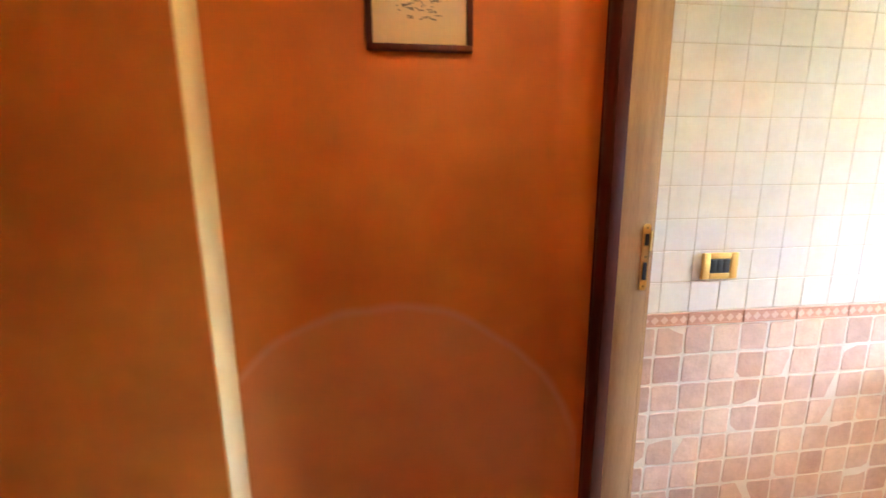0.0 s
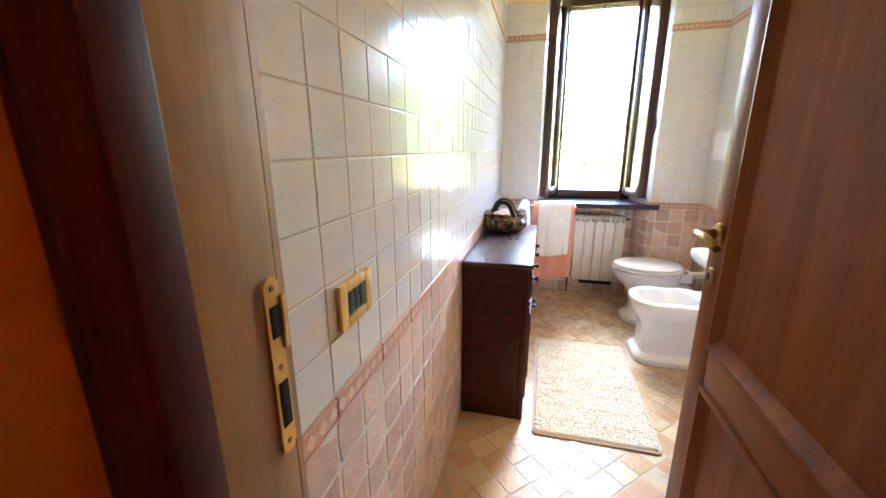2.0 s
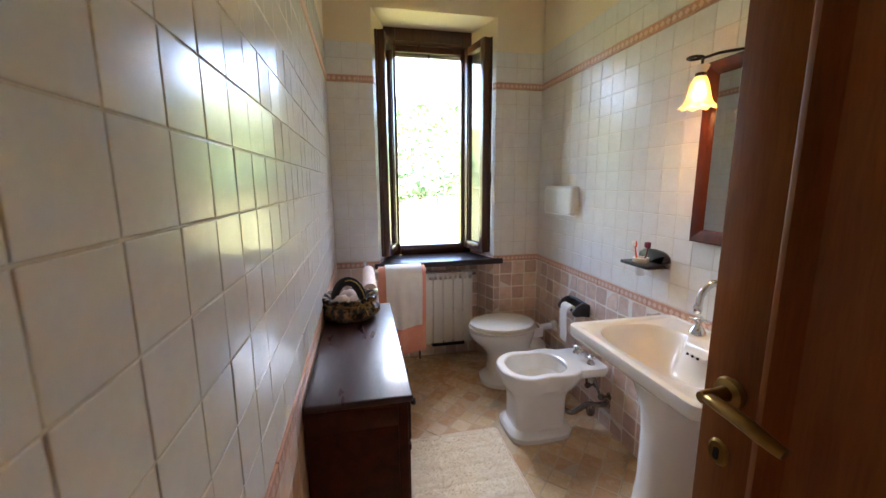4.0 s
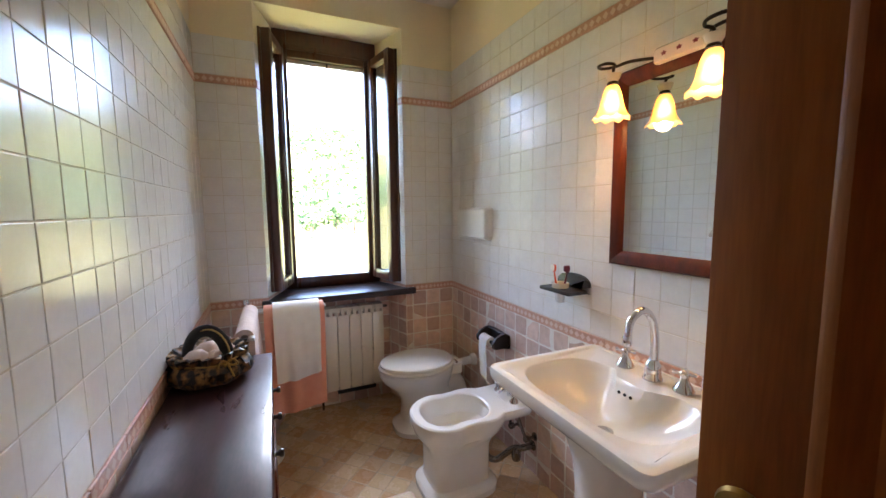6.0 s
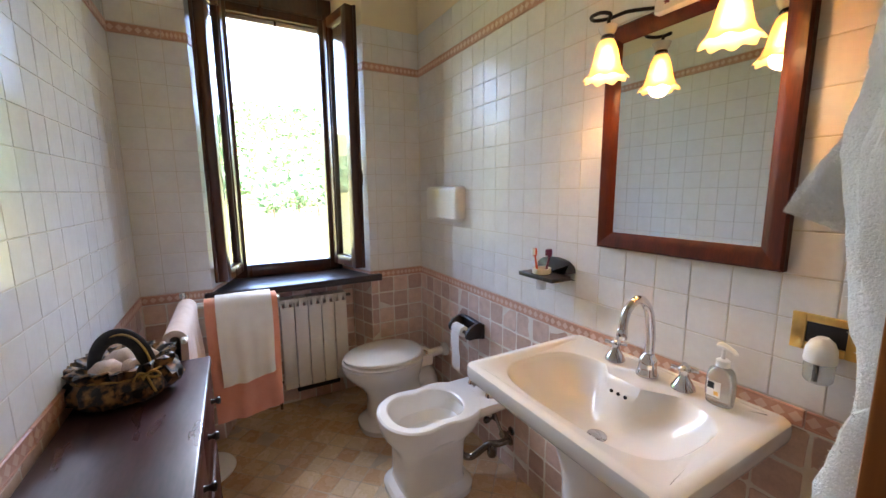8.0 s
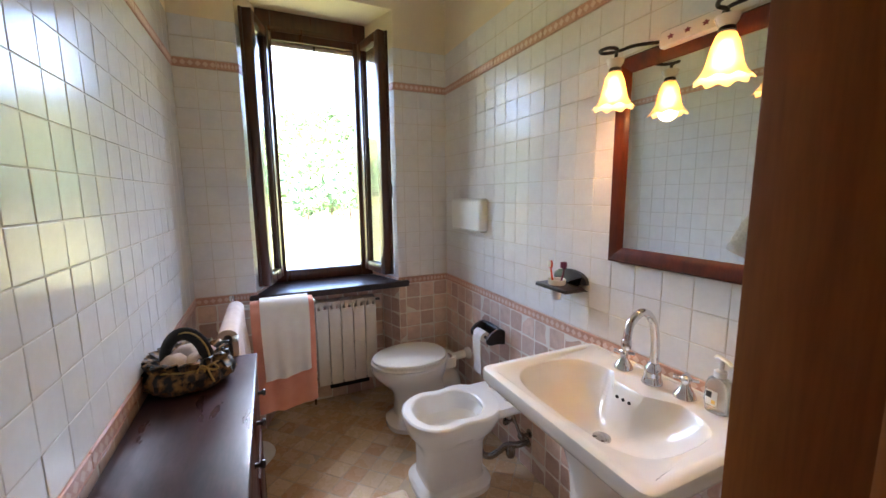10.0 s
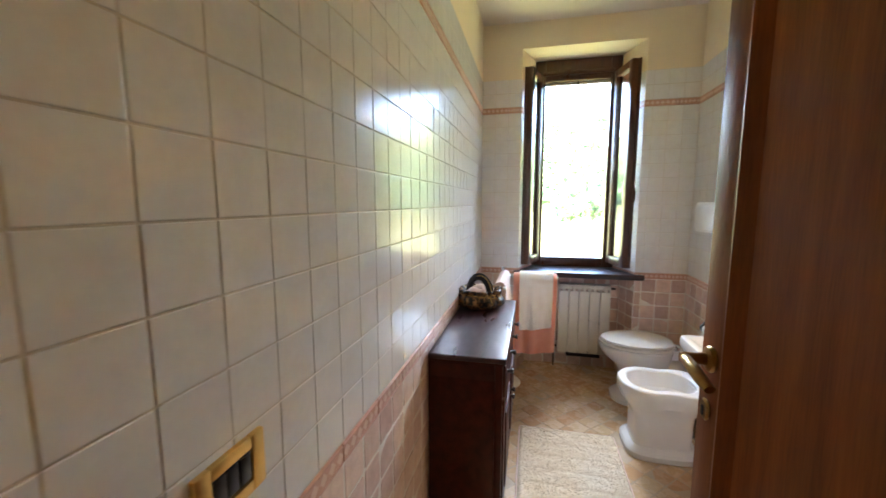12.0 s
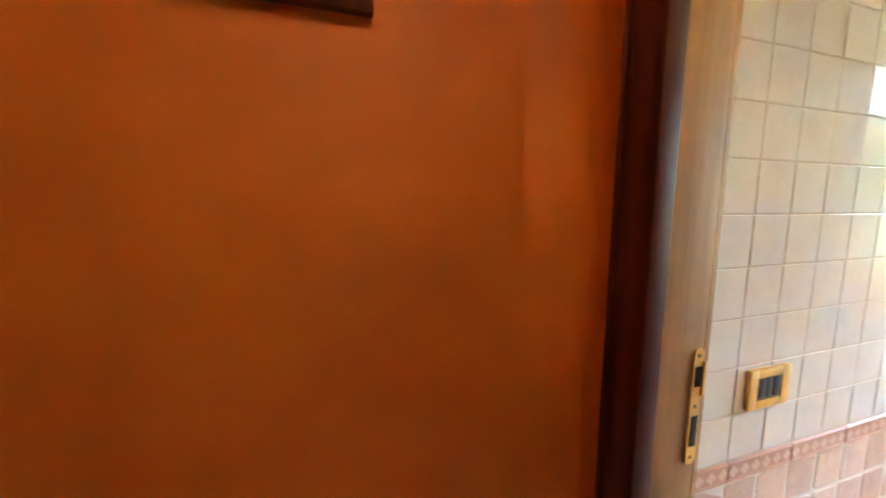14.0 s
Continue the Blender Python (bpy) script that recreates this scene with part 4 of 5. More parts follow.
def bidet():
    cx = 3.575
    t = thing("bidet", (cx, 0.4, 0), "white ceramic bidet with waisted rim and exposed chrome waste", "bidet")

    def ring(z, w, l, cy, e, wa=0.0):
        return oval(cx, cy, z, w, l, e, waist=wa, n=64, spread=0.34)

    body = [ring(0.0, 0.158, 0.19, 0.405, 0.55), ring(0.03, 0.16, 0.192, 0.405, 0.55), ring(0.045, 0.15, 0.182, 0.405, 0.58), ring(0.058, 0.12155, 0.154, 0.405, 0.45), ring(0.075, 0.1173, 0.1496, 0.405, 0.42), ring(0.08, 0.1173, 0.1496, 0.405, 0.42), ring(0.2, 0.119, 0.15136, 0.405, 0.42), ring(0.24, 0.122, 0.158, 0.404, 0.5),
            ring(0.272, 0.14, 0.184, 0.4, 0.66, 0.04), ring(0.31, 0.176, 0.222, 0.392, 0.86, 0.08), ring(0.35, 0.192, 0.24, 0.388, 0.86, 0.15), ring(0.378, 0.2, 0.246, 0.387, 0.86, 0.15), ring(0.394, 0.197, 0.243, 0.387, 0.86, 0.15), ring(0.4, 0.189, 0.235, 0.387, 0.86, 0.15),
            ring(0.4, 0.15, 0.178, 0.41, 0.82, 0.16), ring(0.394, 0.142, 0.17, 0.41, 0.82, 0.16), ring(0.36, 0.135, 0.172, 0.4, 0.88, 0.12), ring(0.31, 0.118, 0.152, 0.4, 0.92, 0.06), ring(0.275, 0.08, 0.11, 0.4, 1.0), ring(0.268, 0.03, 0.04, 0.4, 1.0)]
    part("bowl", loft(body), CERAMIC, t, smooth=28)
    deck = [rrect(cx - 0.13, cx + 0.13, 0.035, 0.22, 0.345, 0.03), rrect(cx - 0.145, cx + 0.145, 0.03, 0.23, 0.36, 0.035), rrect(cx - 0.15, cx + 0.15, 0.028, 0.23, 0.385, 0.035), rrect(cx - 0.143, cx + 0.143, 0.034, 0.225, 0.3985, 0.03)]
    part("deck", loft(deck), CERAMIC, t)
    part("overflow", lathe([(0, 0), (0.008, 0), (0.008, 0.004), (0, 0.004)], (cx, 0.222, 0.365), 14, "y"), DARKHOLE, t)
    part("drain", lathe([(0, 0), (0.03, 0), (0.028, 0.004), (0.018, 0.006), (0, 0.005)], (cx, 0.4, 0.268), 24), CHROME, t)
    part("bolt_hole", lathe([(0, 0), (0.007, 0), (0.006, 0.002), (0, 0.002)], (cx - 0.116, 0.42, 0.03), 12, "x"), DARKHOLE, t)
    for dx in (-0.075, 0.075):
        k = part("tap", lathe([(0, 0.396), (0.024, 0.396), (0.022, 0.408), (0.012, 0.42), (0.011, 0.43), (0.016, 0.434), (0.016, 0.442), (0.008, 0.45), (0, 0.451)], (cx + dx, 0.105, 0), 24), CHROME, t)
        for a in range(4):
            part("tap_arm", tube([(cx + dx, 0.105, 0.437), (cx + dx + 0.026 * math.cos(a * math.pi / 2 + 0.4), 0.105 + 0.026 * math.sin(a * math.pi / 2 + 0.4), 0.438)], 0.005, 8, 2), CHROME, k)
    part("spout", tube([(cx, 0.085, 0.396), (cx, 0.09, 0.43), (cx, 0.12, 0.445), (cx, 0.155, 0.43)], 0.012, 14, 5), CHROME, t)
    part("waste_trap", tube([(cx, 0.245, 0.25), (cx, 0.232, 0.17), (cx - 0.002, 0.22, 0.095), (cx - 0.02, 0.18, 0.072), (cx - 0.04, 0.14, 0.1), (cx - 0.06, 0.1, 0.135), (cx - 0.09, 0.06, 0.145), (cx - 0.1, 0.004, 0.15)], 0.0165, 16, 6), DULLCHROME, t)
    part("trap_nut", lathe([(0.0, 0.165), (0.024, 0.165), (0.024, 0.2), (0.0, 0.2)], (cx, 0.236, 0), 8), DULLCHROME, t)
    part("trap_cup", lathe([(0.0, 0.055), (0.02, 0.055), (0.025, 0.07), (0.025, 0.115), (0.02, 0.122), (0, 0.122)], (cx - 0.07, 0.085, 0.02), 20), DULLCHROME, t)
    part("wall_rose", lathe([(0, 0.001), (0.027, 0.001), (0.026, 0.006), (0.018, 0.012), (0, 0.012)], (cx - 0.1, 0, 0.15), 20, "y"), DULLCHROME, t)
    for dx, z0 in ((-0.115, 0.207), (0.02, 0.207)):
        part("stop_valve", tube([(cx + dx, 0.002, z0), (cx + dx, 0.045, z0), (cx + dx, 0.06, z0 + 0.01), (cx + dx * 0.7, 0.07, 0.28), (cx + dx * 0.6, 0.09, 0.36)], 0.0075, 10, 5), DULLCHROME, t)
        part("valve_knob", lathe([(0, 0.04), (0.014, 0.04), (0.017, 0.05), (0.017, 0.062), (0.012, 0.068), (0, 0.068)], (cx + dx, 0, z0), 12, "y"), DULLCHROME, t)
        part("wall_rose", lathe([(0, 0.001), (0.022, 0.001), (0.02, 0.006), (0, 0.008)], (cx + dx, 0, z0), 18, "y"), DULLCHROME, t)


bidet()


def basin():
    x0, x1, y1, zt = 2.43, 3.09, 0.512, 0.832
    cx = (x0 + x1) / 2
    t = thing("pedestal_basin", (cx, 0.2, 0), "white ceramic pedestal washbasin with a wide square rim", "washbasin")
    N = 12

    def rr(g, z, r, dy=0.0):
        return rrect(x0 + g, x1 - g, 0.004 + dy, y1 - g, z, r, N)

    def bowl(w, l, z, cy, e=0.58):
        base = rrect(-1, 1, -1, 1, 0, 0.5, N)
        n, first = len(base), math.atan2(base[0].y, base[0].x)
        way = math.copysign(1, base[0].x * base[1].y - base[0].y * base[1].x)
        out = []
        for k in range(n):
            a = first + way * 2 * math.pi * k / n
            c, s = math.cos(a), math.sin(a)
            u = math.copysign(abs(s) ** e, s)
            v = math.copysign(abs(c) ** e, c)
            bump = 0.07 * math.exp(-((v * w) / 0.08) ** 4) if s < 0 else 0.0
            out.append(Vector((cx + w * v, cy + l * u + bump * (l / 0.17), z)))
        return out

    rings = [rr(0.225, 0.61, 0.05, 0.02), rr(0.20, 0.67, 0.06, 0.0), rr(0.13, 0.72, 0.07), rr(0.06, 0.745, 0.06), rr(0.03, 0.765, 0.045), rr(0.024, 0.772, 0.04), rr(0.012, 0.777, 0.04), rr(0.004, 0.787, 0.036), rr(0.0, 0.80, 0.034), rr(0.0, 0.82, 0.034), rr(0.003, 0.829, 0.032), rr(0.009, zt, 0.03),
             rr(0.03, zt, 0.03, 0.012), rr(0.036, zt - 0.004, 0.03, 0.015),
             bowl(0.264, 0.174, zt - 0.0045, 0.287), bowl(0.26, 0.17, zt - 0.008, 0.287), bowl(0.253, 0.164, zt - 0.022, 0.287), bowl(0.24, 0.153, zt - 0.05, 0.287, 0.64), bowl(0.21, 0.132, zt - 0.085, 0.287, 0.74), bowl(0.16, 0.1, zt - 0.117, 0.285, 0.88), bowl(0.08, 0.055, zt - 0.135, 0.28, 1.0), bowl(0.02, 0.015, zt - 0.138, 0.28, 1.0)]
    part("bowl", loft(rings), CERAMIC, t)
    ped = [(0.165, 0.17, 0.0, 0.6), (0.167, 0.172, 0.028, 0.6), (0.155, 0.16, 0.045, 0.62), (0.118, 0.128, 0.075, 0.68), (0.1, 0.112, 0.12, 0.72), (0.085, 0.1, 0.3, 0.75), (0.085, 0.1, 0.5, 0.75), (0.092, 0.106, 0.58, 0.72), (0.105, 0.12, 0.64, 0.68), (0.12, 0.135, 0.69, 0.65)]
    part("pedestal", loft([oval(cx, 0.255, z, w, l, e) for w, l, z, e in ped]), CERAMIC, t)
    for dx in (-0.022, 0, 0.022):
        part("overflow_hole", lathe([(0, 0), (0.0055, 0), (0.005, 0.003), (0, 0.003)], (cx + dx, 0.1965, zt - 0.036), 12, "y"), DARKHOLE, t)
    part("drain", lathe([(0, 0), (0.028, 0), (0.026, 0.004), (0.014, 0.007), (0, 0.006)], (cx, 0.28, zt - 0.138), 24), CHROME, t)

    f = thing("basin_faucet", (cx - 0.01, 0.085, zt), "chrome three-hole faucet with swan neck and cross handles", "faucet")
    fx, fy = cx - 0.01, 0.085
    part("base", lathe([(0, 0), (0.031, 0), (0.031, 0.006), (0.026, 0.014), (0.024, 0.03), (0.024, 0.05), (0.019, 0.056), (0.016, 0.066), (0, 0.066)], (fx, fy, zt), 28), CHROME, f)
    part("neck", tube([(fx, fy, zt + 0.03), (fx, fy - 0.004, zt + 0.12), (fx + 0.003, fy + 0.012, zt + 0.2), (fx + 0.006, fy + 0.055, zt + 0.235), (fx + 0.009, fy + 0.1, zt + 0.205), (fx + 0.01, fy + 0.112, zt + 0.15)], lambda u: 0.0135 - 0.002 * u, 18, 7), CHROME, f)
    part("outlet", lathe([(0, -0.02), (0.013, -0.02), (0.0145, -0.012), (0.0145, 0.006), (0.012, 0.01), (0, 0.01)], (fx + 0.01, fy + 0.1125, zt + 0.148), 20), CHROME, f)
    for xx in (2.865, 2.652):
        k = part("handle", lathe([(0, 0), (0.031, 0), (0.03, 0.006), (0.021, 0.02), (0.0125, 0.034), (0.0115, 0.046), (0.0155, 0.05), (0.0155, 0.058), (0.009, 0.066), (0, 0.068)], (xx, 0.075, zt), 28), CHROME, f)
        for a in range(4):
            an = a * math.pi / 2 + 0.5
            part("cross_arm", tube([(xx, 0.075, zt + 0.054), (xx + 0.022 * math.cos(an), 0.075 + 0.022 * math.sin(an), zt + 0.055), (xx + 0.033 * math.cos(an), 0.075 + 0.033 * math.sin(an), zt + 0.056)], lambda u: 0.0045 + 0.002 * u, 10, 3), CHROME, k)

    s = thing("soap_dispenser", (2.563, 0.075, zt), "cloudy plastic soap bottle with white pump on the basin", "soap dispenser")
    part("bottle", loft([oval(2.563, 0.075, zt + z, w, l, 0.9, 32) for z, w, l in ((0.0, 0.027, 0.02), (0.003, 0.03, 0.023), (0.03, 0.033, 0.025), (0.07, 0.032, 0.024), (0.09, 0.027, 0.021), (0.1, 0.015, 0.014), (0.106, 0.012, 0.012))]), SOAP, s)
    part("label", box(2.552, 2.582, 0.0995, 0.1008, zt + 0.025, zt + 0.065, 0.0005), CHALK, s, "pale printed label")
    part("label_mark", box(2.566, 2.581, 0.1008, 0.1014, zt + 0.045, zt + 0.062, 0.0003), BLACK, s)
    part("label_mark", box(2.556, 2.566, 0.1008, 0.1014, zt + 0.03, zt + 0.04, 0.0003), BRASS, s)
    part("collar", lathe([(0, 0.1), (0.015, 0.1), (0.015, 0.116), (0.009, 0.12), (0, 0.12)], (2.563, 0.075, zt), 20), PLASTIC, s)
    part("stem", lathe([(0, 0.118), (0.005, 0.118), (0.005, 0.146), (0, 0.146)], (2.563, 0.075, zt), 12), PLASTIC, s)
    part("pump_head", tube([(2.575, 0.07, zt + 0.15), (2.563, 0.075, zt + 0.153), (2.54, 0.085, zt + 0.15), (2.53, 0.09, zt + 0.144)], lambda u: 0.011 - 0.006 * u, 12, 4, flat=0.7), PLASTIC, s)


basin()


def mirror():
    x0, x1, z0, z1 = 2.485, 3.0, 1.18, 1.872
    t = thing("mirror", (2.74, 0.01, 1.2), "wall mirror with a red mahogany frame over the basin", "mirror")
    w = 0.052
    prof = [(0.0, 0.003), (0.0, 0.024), (0.006, 0.029), (0.03, 0.026), (0.044, 0.018), (w, 0.012), (w, 0.003)]
    for k, (ax, az, bx, bz) in enumerate(((x0, z0, x1, z0), (x1, z0, x1, z1), (x1, z1, x0, z1), (x0, z1, x0, z0))):
        d = Vector((bx - ax, 0, bz - az)).normalized()
        inn = Vector((-d.z, 0, d.x))
        rings = []
        for end, sgn in (((ax, az), 1), ((bx, bz), -1)):
            rings.append([Vector((end[0], 0, end[1])) + inn * o + d * (sgn * o) + Vector((0, h, 0)) for o, h in prof])
        part("frame_bar", loft(rings), MIRRORWOOD, t)
    part("glass", box(x0 + w - 0.006, x1 - w + 0.006, 0.004, 0.012, z0 + w - 0.006, z1 - w + 0.006), MIRROR, t, "silvered mirror glass", smooth=None)


mirror()


def wall_lamp():
    t = thing("wall_lamp", (2.745, 0.01, 1.885), "wrought iron wall lamp with two lit frosted bell shades", "wall lamp")
    part("back_box", loft([rrect(2.655, 2.835, 1.85, 1.9, z, 0.012, 5) for z in (0.001, 0.04, 0.046)] and [[Vector((p.x, d, p.y)) for p in rrect(2.655 + g, 2.835 - g, 1.85 + g, 1.9 - g, 0, 0.012, 5)] for d, g in ((0.001, 0.0), (0.04, 0.0), (0.046, 0.005))]), CERAMIC, t, "white ceramic back plate with painted flowers")
    for dx in (-0.05, 0.0, 0.05):
        part("painted_flower", prism([(2.745 + dx + 0.008 * math.cos(a) * (1 + 0.3 * math.sin(5 * a)), 1.875 + 0.006 * math.sin(a) * (1 + 0.3 * math.sin(5 * a))) for a in [i * math.pi / 12 for i in range(24)]], 0, 0.001, turn=Matrix(((1, 0, 0, 0), (0, 0, 1, 0.0462), (0, 1, 0, 0), (0, 0, 0, 1)))), PLUM, t)
    for s, lx in ((1, 2.905), (-1, 2.585)):
        ly = 0.14
        part("arm", tube([(2.745 + s * 0.08, 0.03, 1.873), (lx - s * 0.03, ly - 0.045, 1.869), (lx + s * 0.025, ly - 0.034, 1.868), (lx + s * 0.052, ly - 0.004, 1.866), (lx + s * 0.036, ly + 0.028, 1.864), (lx + s * 0.0, ly + 0.032, 1.861), (lx - s * 0.016, ly + 0.014, 1.856), (lx - s * 0.004, ly + 0.002, 1.848), (lx, ly, 1.832)], 0.005, 10, 7), IRON, t)
        part("cup", lathe([(0, 1.835), (0.011, 1.835), (0.014, 1.827), (0.026, 1.831), (0.022, 1.817), (0.014, 1.805), (0.018, 1.797), (0.0, 1.797)], (lx, ly, 0), 24, wave=lambda a, i: 1 + (0.08 * math.sin(8 * a) if i == 3 else 0)), CERAMIC, t, "small white fluted ceramic cup")
        part("collar", lathe([(0, 1.807), (0.016, 1.807), (0.019, 1.801), (0.016, 1.793), (0, 1.793)], (lx, ly, 0), 20), IRON, t)
        prof = [(0.015, 1.797), (0.0215, 1.789), (0.029, 1.769), (0.034, 1.746), (0.039, 1.723), (0.047, 1.704), (0.0605, 1.689), (0.0585, 1.689), (0.0445, 1.705), (0.0365, 1.723), (0.0315, 1.746), (0.0265, 1.768), (0.019, 1.787), (0.013, 1.795)]
        bell = lathe(prof, (lx, ly, 0), 72, wave=lambda a, i: 1 + {5: 0.03, 6: 0.06, 7: 0.06, 8: 0.03}.get(i, 0) * math.sin(9 * a), cap0=False, cap1=False)
        for v in bell.verts:
            v.co.z -= 0.004 * max(0.0, min(1.0, (1.725 - v.co.z) / 0.036)) * math.sin(9 * math.atan2(v.co.y - ly, v.co.x - lx))
        sh = part("shade", bell, SHADE, t, "lit frosted glass bell shade with scalloped rim", smooth=60)
        part("light_bulb", lathe([(0, 1.775), (0.012, 1.775), (0.013, 1.76), (0.02, 1.74), (0.022, 1.73), (0.016, 1.72), (0, 1.715)], (lx, ly, 0), 20), BULB, t)
        bulb("lamp_light", (lx, ly, 1.695), LAMP_W, (1.0, 0.62, 0.3), 0.03)


BULB = glow_mat("lit_bulb", lin(255, 240, 210), (1.0, 0.76, 0.42, 1), BULB_GLOW)
wall_lamp()


def tooth_shelf():
    t = thing("wall_shelf", (3.2, 0.0, 1.04), "black wooden toothbrush shelf with arched back plate", "shelf")
    n = 20
    pts = [(3.105, 1.034)] + [(3.2 + 0.095 * math.cos(math.pi * i / n), 1.06 + 0.05 * math.sin(math.pi * i / n) ** 0.7) for i in range(n + 1)] + [(3.295, 1.034)]
    part("back_plate", prism(pts, 0.001, 0.018, 0.003, turn=Matrix(((1, 0, 0, 0), (0, 0, 1, 0), (0, 1, 0, 0), (0, 0, 0, 1)))), EBONY, t)
    part("board", box(3.11, 3.295, 0.018, 0.118, 1.034, 1.05, 0.003), EBONY, t)
    c = thing("toothbrush_cup", (3.215, 0.07, 1.05), "white ceramic cup with broad rim set into the shelf", "cup")
    part("cup", lathe([(0, 0.985), (0.016, 0.985), (0.018, 0.99), (0.022, 1.04), (0.036, 1.051), (0.037, 1.07), (0.035, 1.072), (0.031, 1.07), (0.028, 1.054), (0.018, 1.045), (0.014, 1.0), (0, 0.998)], (3.215, 0.07, 0), 32), CERAMIC, c)
    for m, hm, dx, dy, label in ((RED, CHALK, 0.008, 0.012, "coral toothbrush standing in the cup"), (PLUM, PLUM, -0.012, -0.008, "plum toothbrush standing in the cup")):
        b = thing("toothbrush", (3.215 + dx, 0.07 + dy, 1.0), label, "toothbrush")
        p0, p1 = Vector((3.215 + dx * 0.5, 0.07 + dy * 0.5, 1.0)), Vector((3.215 + dx * 2.2, 0.07 + dy * 1.6, 1.118))
        part("handle", tube([p0, p0.lerp(p1, 0.6), p1], lambda u: 0.006 - 0.003 * u, 10, 3), m, b)
        part("head", tube([p1, p1 + Vector((dx * 0.2, 0, 0.012)), p1 + Vector((dx * 0.3, 0, 0.03))], lambda u: 0.007 + 0.003 * math.sin(3 * u), 10, 3), m if hm is PLUM else RED, b)
        part("bristles", box(p1.x - 0.007, p1.x + 0.007, p1.y + 0.004, p1.y + 0.016, p1.z + 0.004, p1.z + 0.03, 0.003), hm, b)


tooth_shelf()


def paper_holder():
    t = thing("toilet_paper_holder", (3.78, 0.02, 0.64), "black wooden paper holder with scrolled side arms", "paper holder")
    part("back_plate", box(3.69, 3.89, 0.001, 0.018, 0.60, 0.68, 0.006), EBONY, t)
    for x in (3.695, 3.868):
        pts = [(0.015, 0.685), (0.05, 0.69), (0.09, 0.672), (0.115, 0.64), (0.11, 0.615), (0.09, 0.605), (0.06, 0.612), (0.015, 0.6)]
        part("side_arm", prism(pts, x, x + 0.018, 0.004, turn=Matrix(((0, 0, 1, 0), (1, 0, 0, 0), (0, 1, 0, 0), (0, 0, 0, 1)))), EBONY, t)
    part("hood", tube([(3.70, 0.03, 0.684), (3.80, 0.032, 0.69), (3.88, 0.03, 0.684)], 0.012, 10, 4, flat=0.6), EBONY, t)
    part("roller", lathe([(0, 3.71), (0.009, 3.71), (0.009, 3.87), (0, 3.87)], (0, 0.085, 0.632), 14, "x"), EBONY, t)
    r = thing("toilet_paper", (3.79, 0.085, 0.632), "white paper roll with a hanging sheet", "toilet paper")
    part("roll", lathe([(0.012, 3.76), (0.029, 3.76), (0.029, 3.85), (0.012, 3.85)], (0, 0.085, 0.632), 36, "x", cap0=False, cap1=False), PAPER, r)
    bm = bmesh.new()
    rings = []
    for k in range(13):
        z = 0.635 - 0.215 * k / 12
        y = 0.1165 + 0.004 * math.sin(k * 0.5)
        rings.append([Vector((x, y + d + 0.002 * math.sin(x * 60), z)) for x, d in ((3.765, 0), (3.79, 0), (3.815, 0), (3.845, 0), (3.845, -0.0015), (3.815, -0.0015), (3.79, -0.0015), (3.765, -0.0015))])
    part("loose_sheet", loft(rings, bm=bm), PAPER, r)


paper_holder()

d = thing("paper_dispenser", (4.1, 0.0, 1.21), "white plastic wall dispenser with a rounded front", "dispenser")
rings = []
for y, g, dz in ((0.001, 0.0, 0.0), (0.03, 0.0, 0.0), (0.044, 0.005, 0.004), (0.052, 0.016, 0.012), (0.054, 0.035, 0.03)):
    rings.append([Vector((p.x, y, p.y)) for p in rrect(3.885 + g, 4.265 - g, 1.212 + g * 0.3, 1.400 - g * 0.8, 0, 0.022, 7)])
part("housing", loft(rings), PLASTIC, d)
part("lower_tray", box(3.895, 4.255, 0.002, 0.046, 1.204, 1.2125, 0.003), PLASTIC, d)
part("cover_seam", box(3.90, 4.25, 0.0505, 0.0525, 1.232, 1.235, 0.0005), CHALK, d)


def switch_plate():
    t = thing("light_switch", (1.70, YL, 1.02), "brass framed wall switch with dark rockers", "switch")
    m = panel((1.70, YL, 1.02), (1, 0, 0), (0, -1, 0))

    def b(x0, x1, y0, y1, z0, z1, bev):
        bm = box(x0, x1, y0, y1, z0, z1, bev)
        bm.transform(m)
        return bm

    for x0, x1, y0, y1 in ((-0.062, -0.036, -0.043, 0.043), (0.036, 0.062, -0.043, 0.043), (-0.036, 0.036, 0.024, 0.043), (-0.036, 0.036, -0.043, -0.024)):
        part("frame", b(x0, x1, y0, y1, 0.001, 0.011, 0.002), BRASS, t)
    part("inset", b(-0.036, 0.036, -0.024, 0.024, 0.001, 0.006, 0.001), BLACK, t)
    for k in range(3):
        part("rocker", b(-0.034 + k * 0.0228, -0.0122 + k * 0.0228, -0.021, 0.021, 0.005, 0.0105 - 0.001 * (k == 1), 0.002), BLACK, t)


switch_plate()


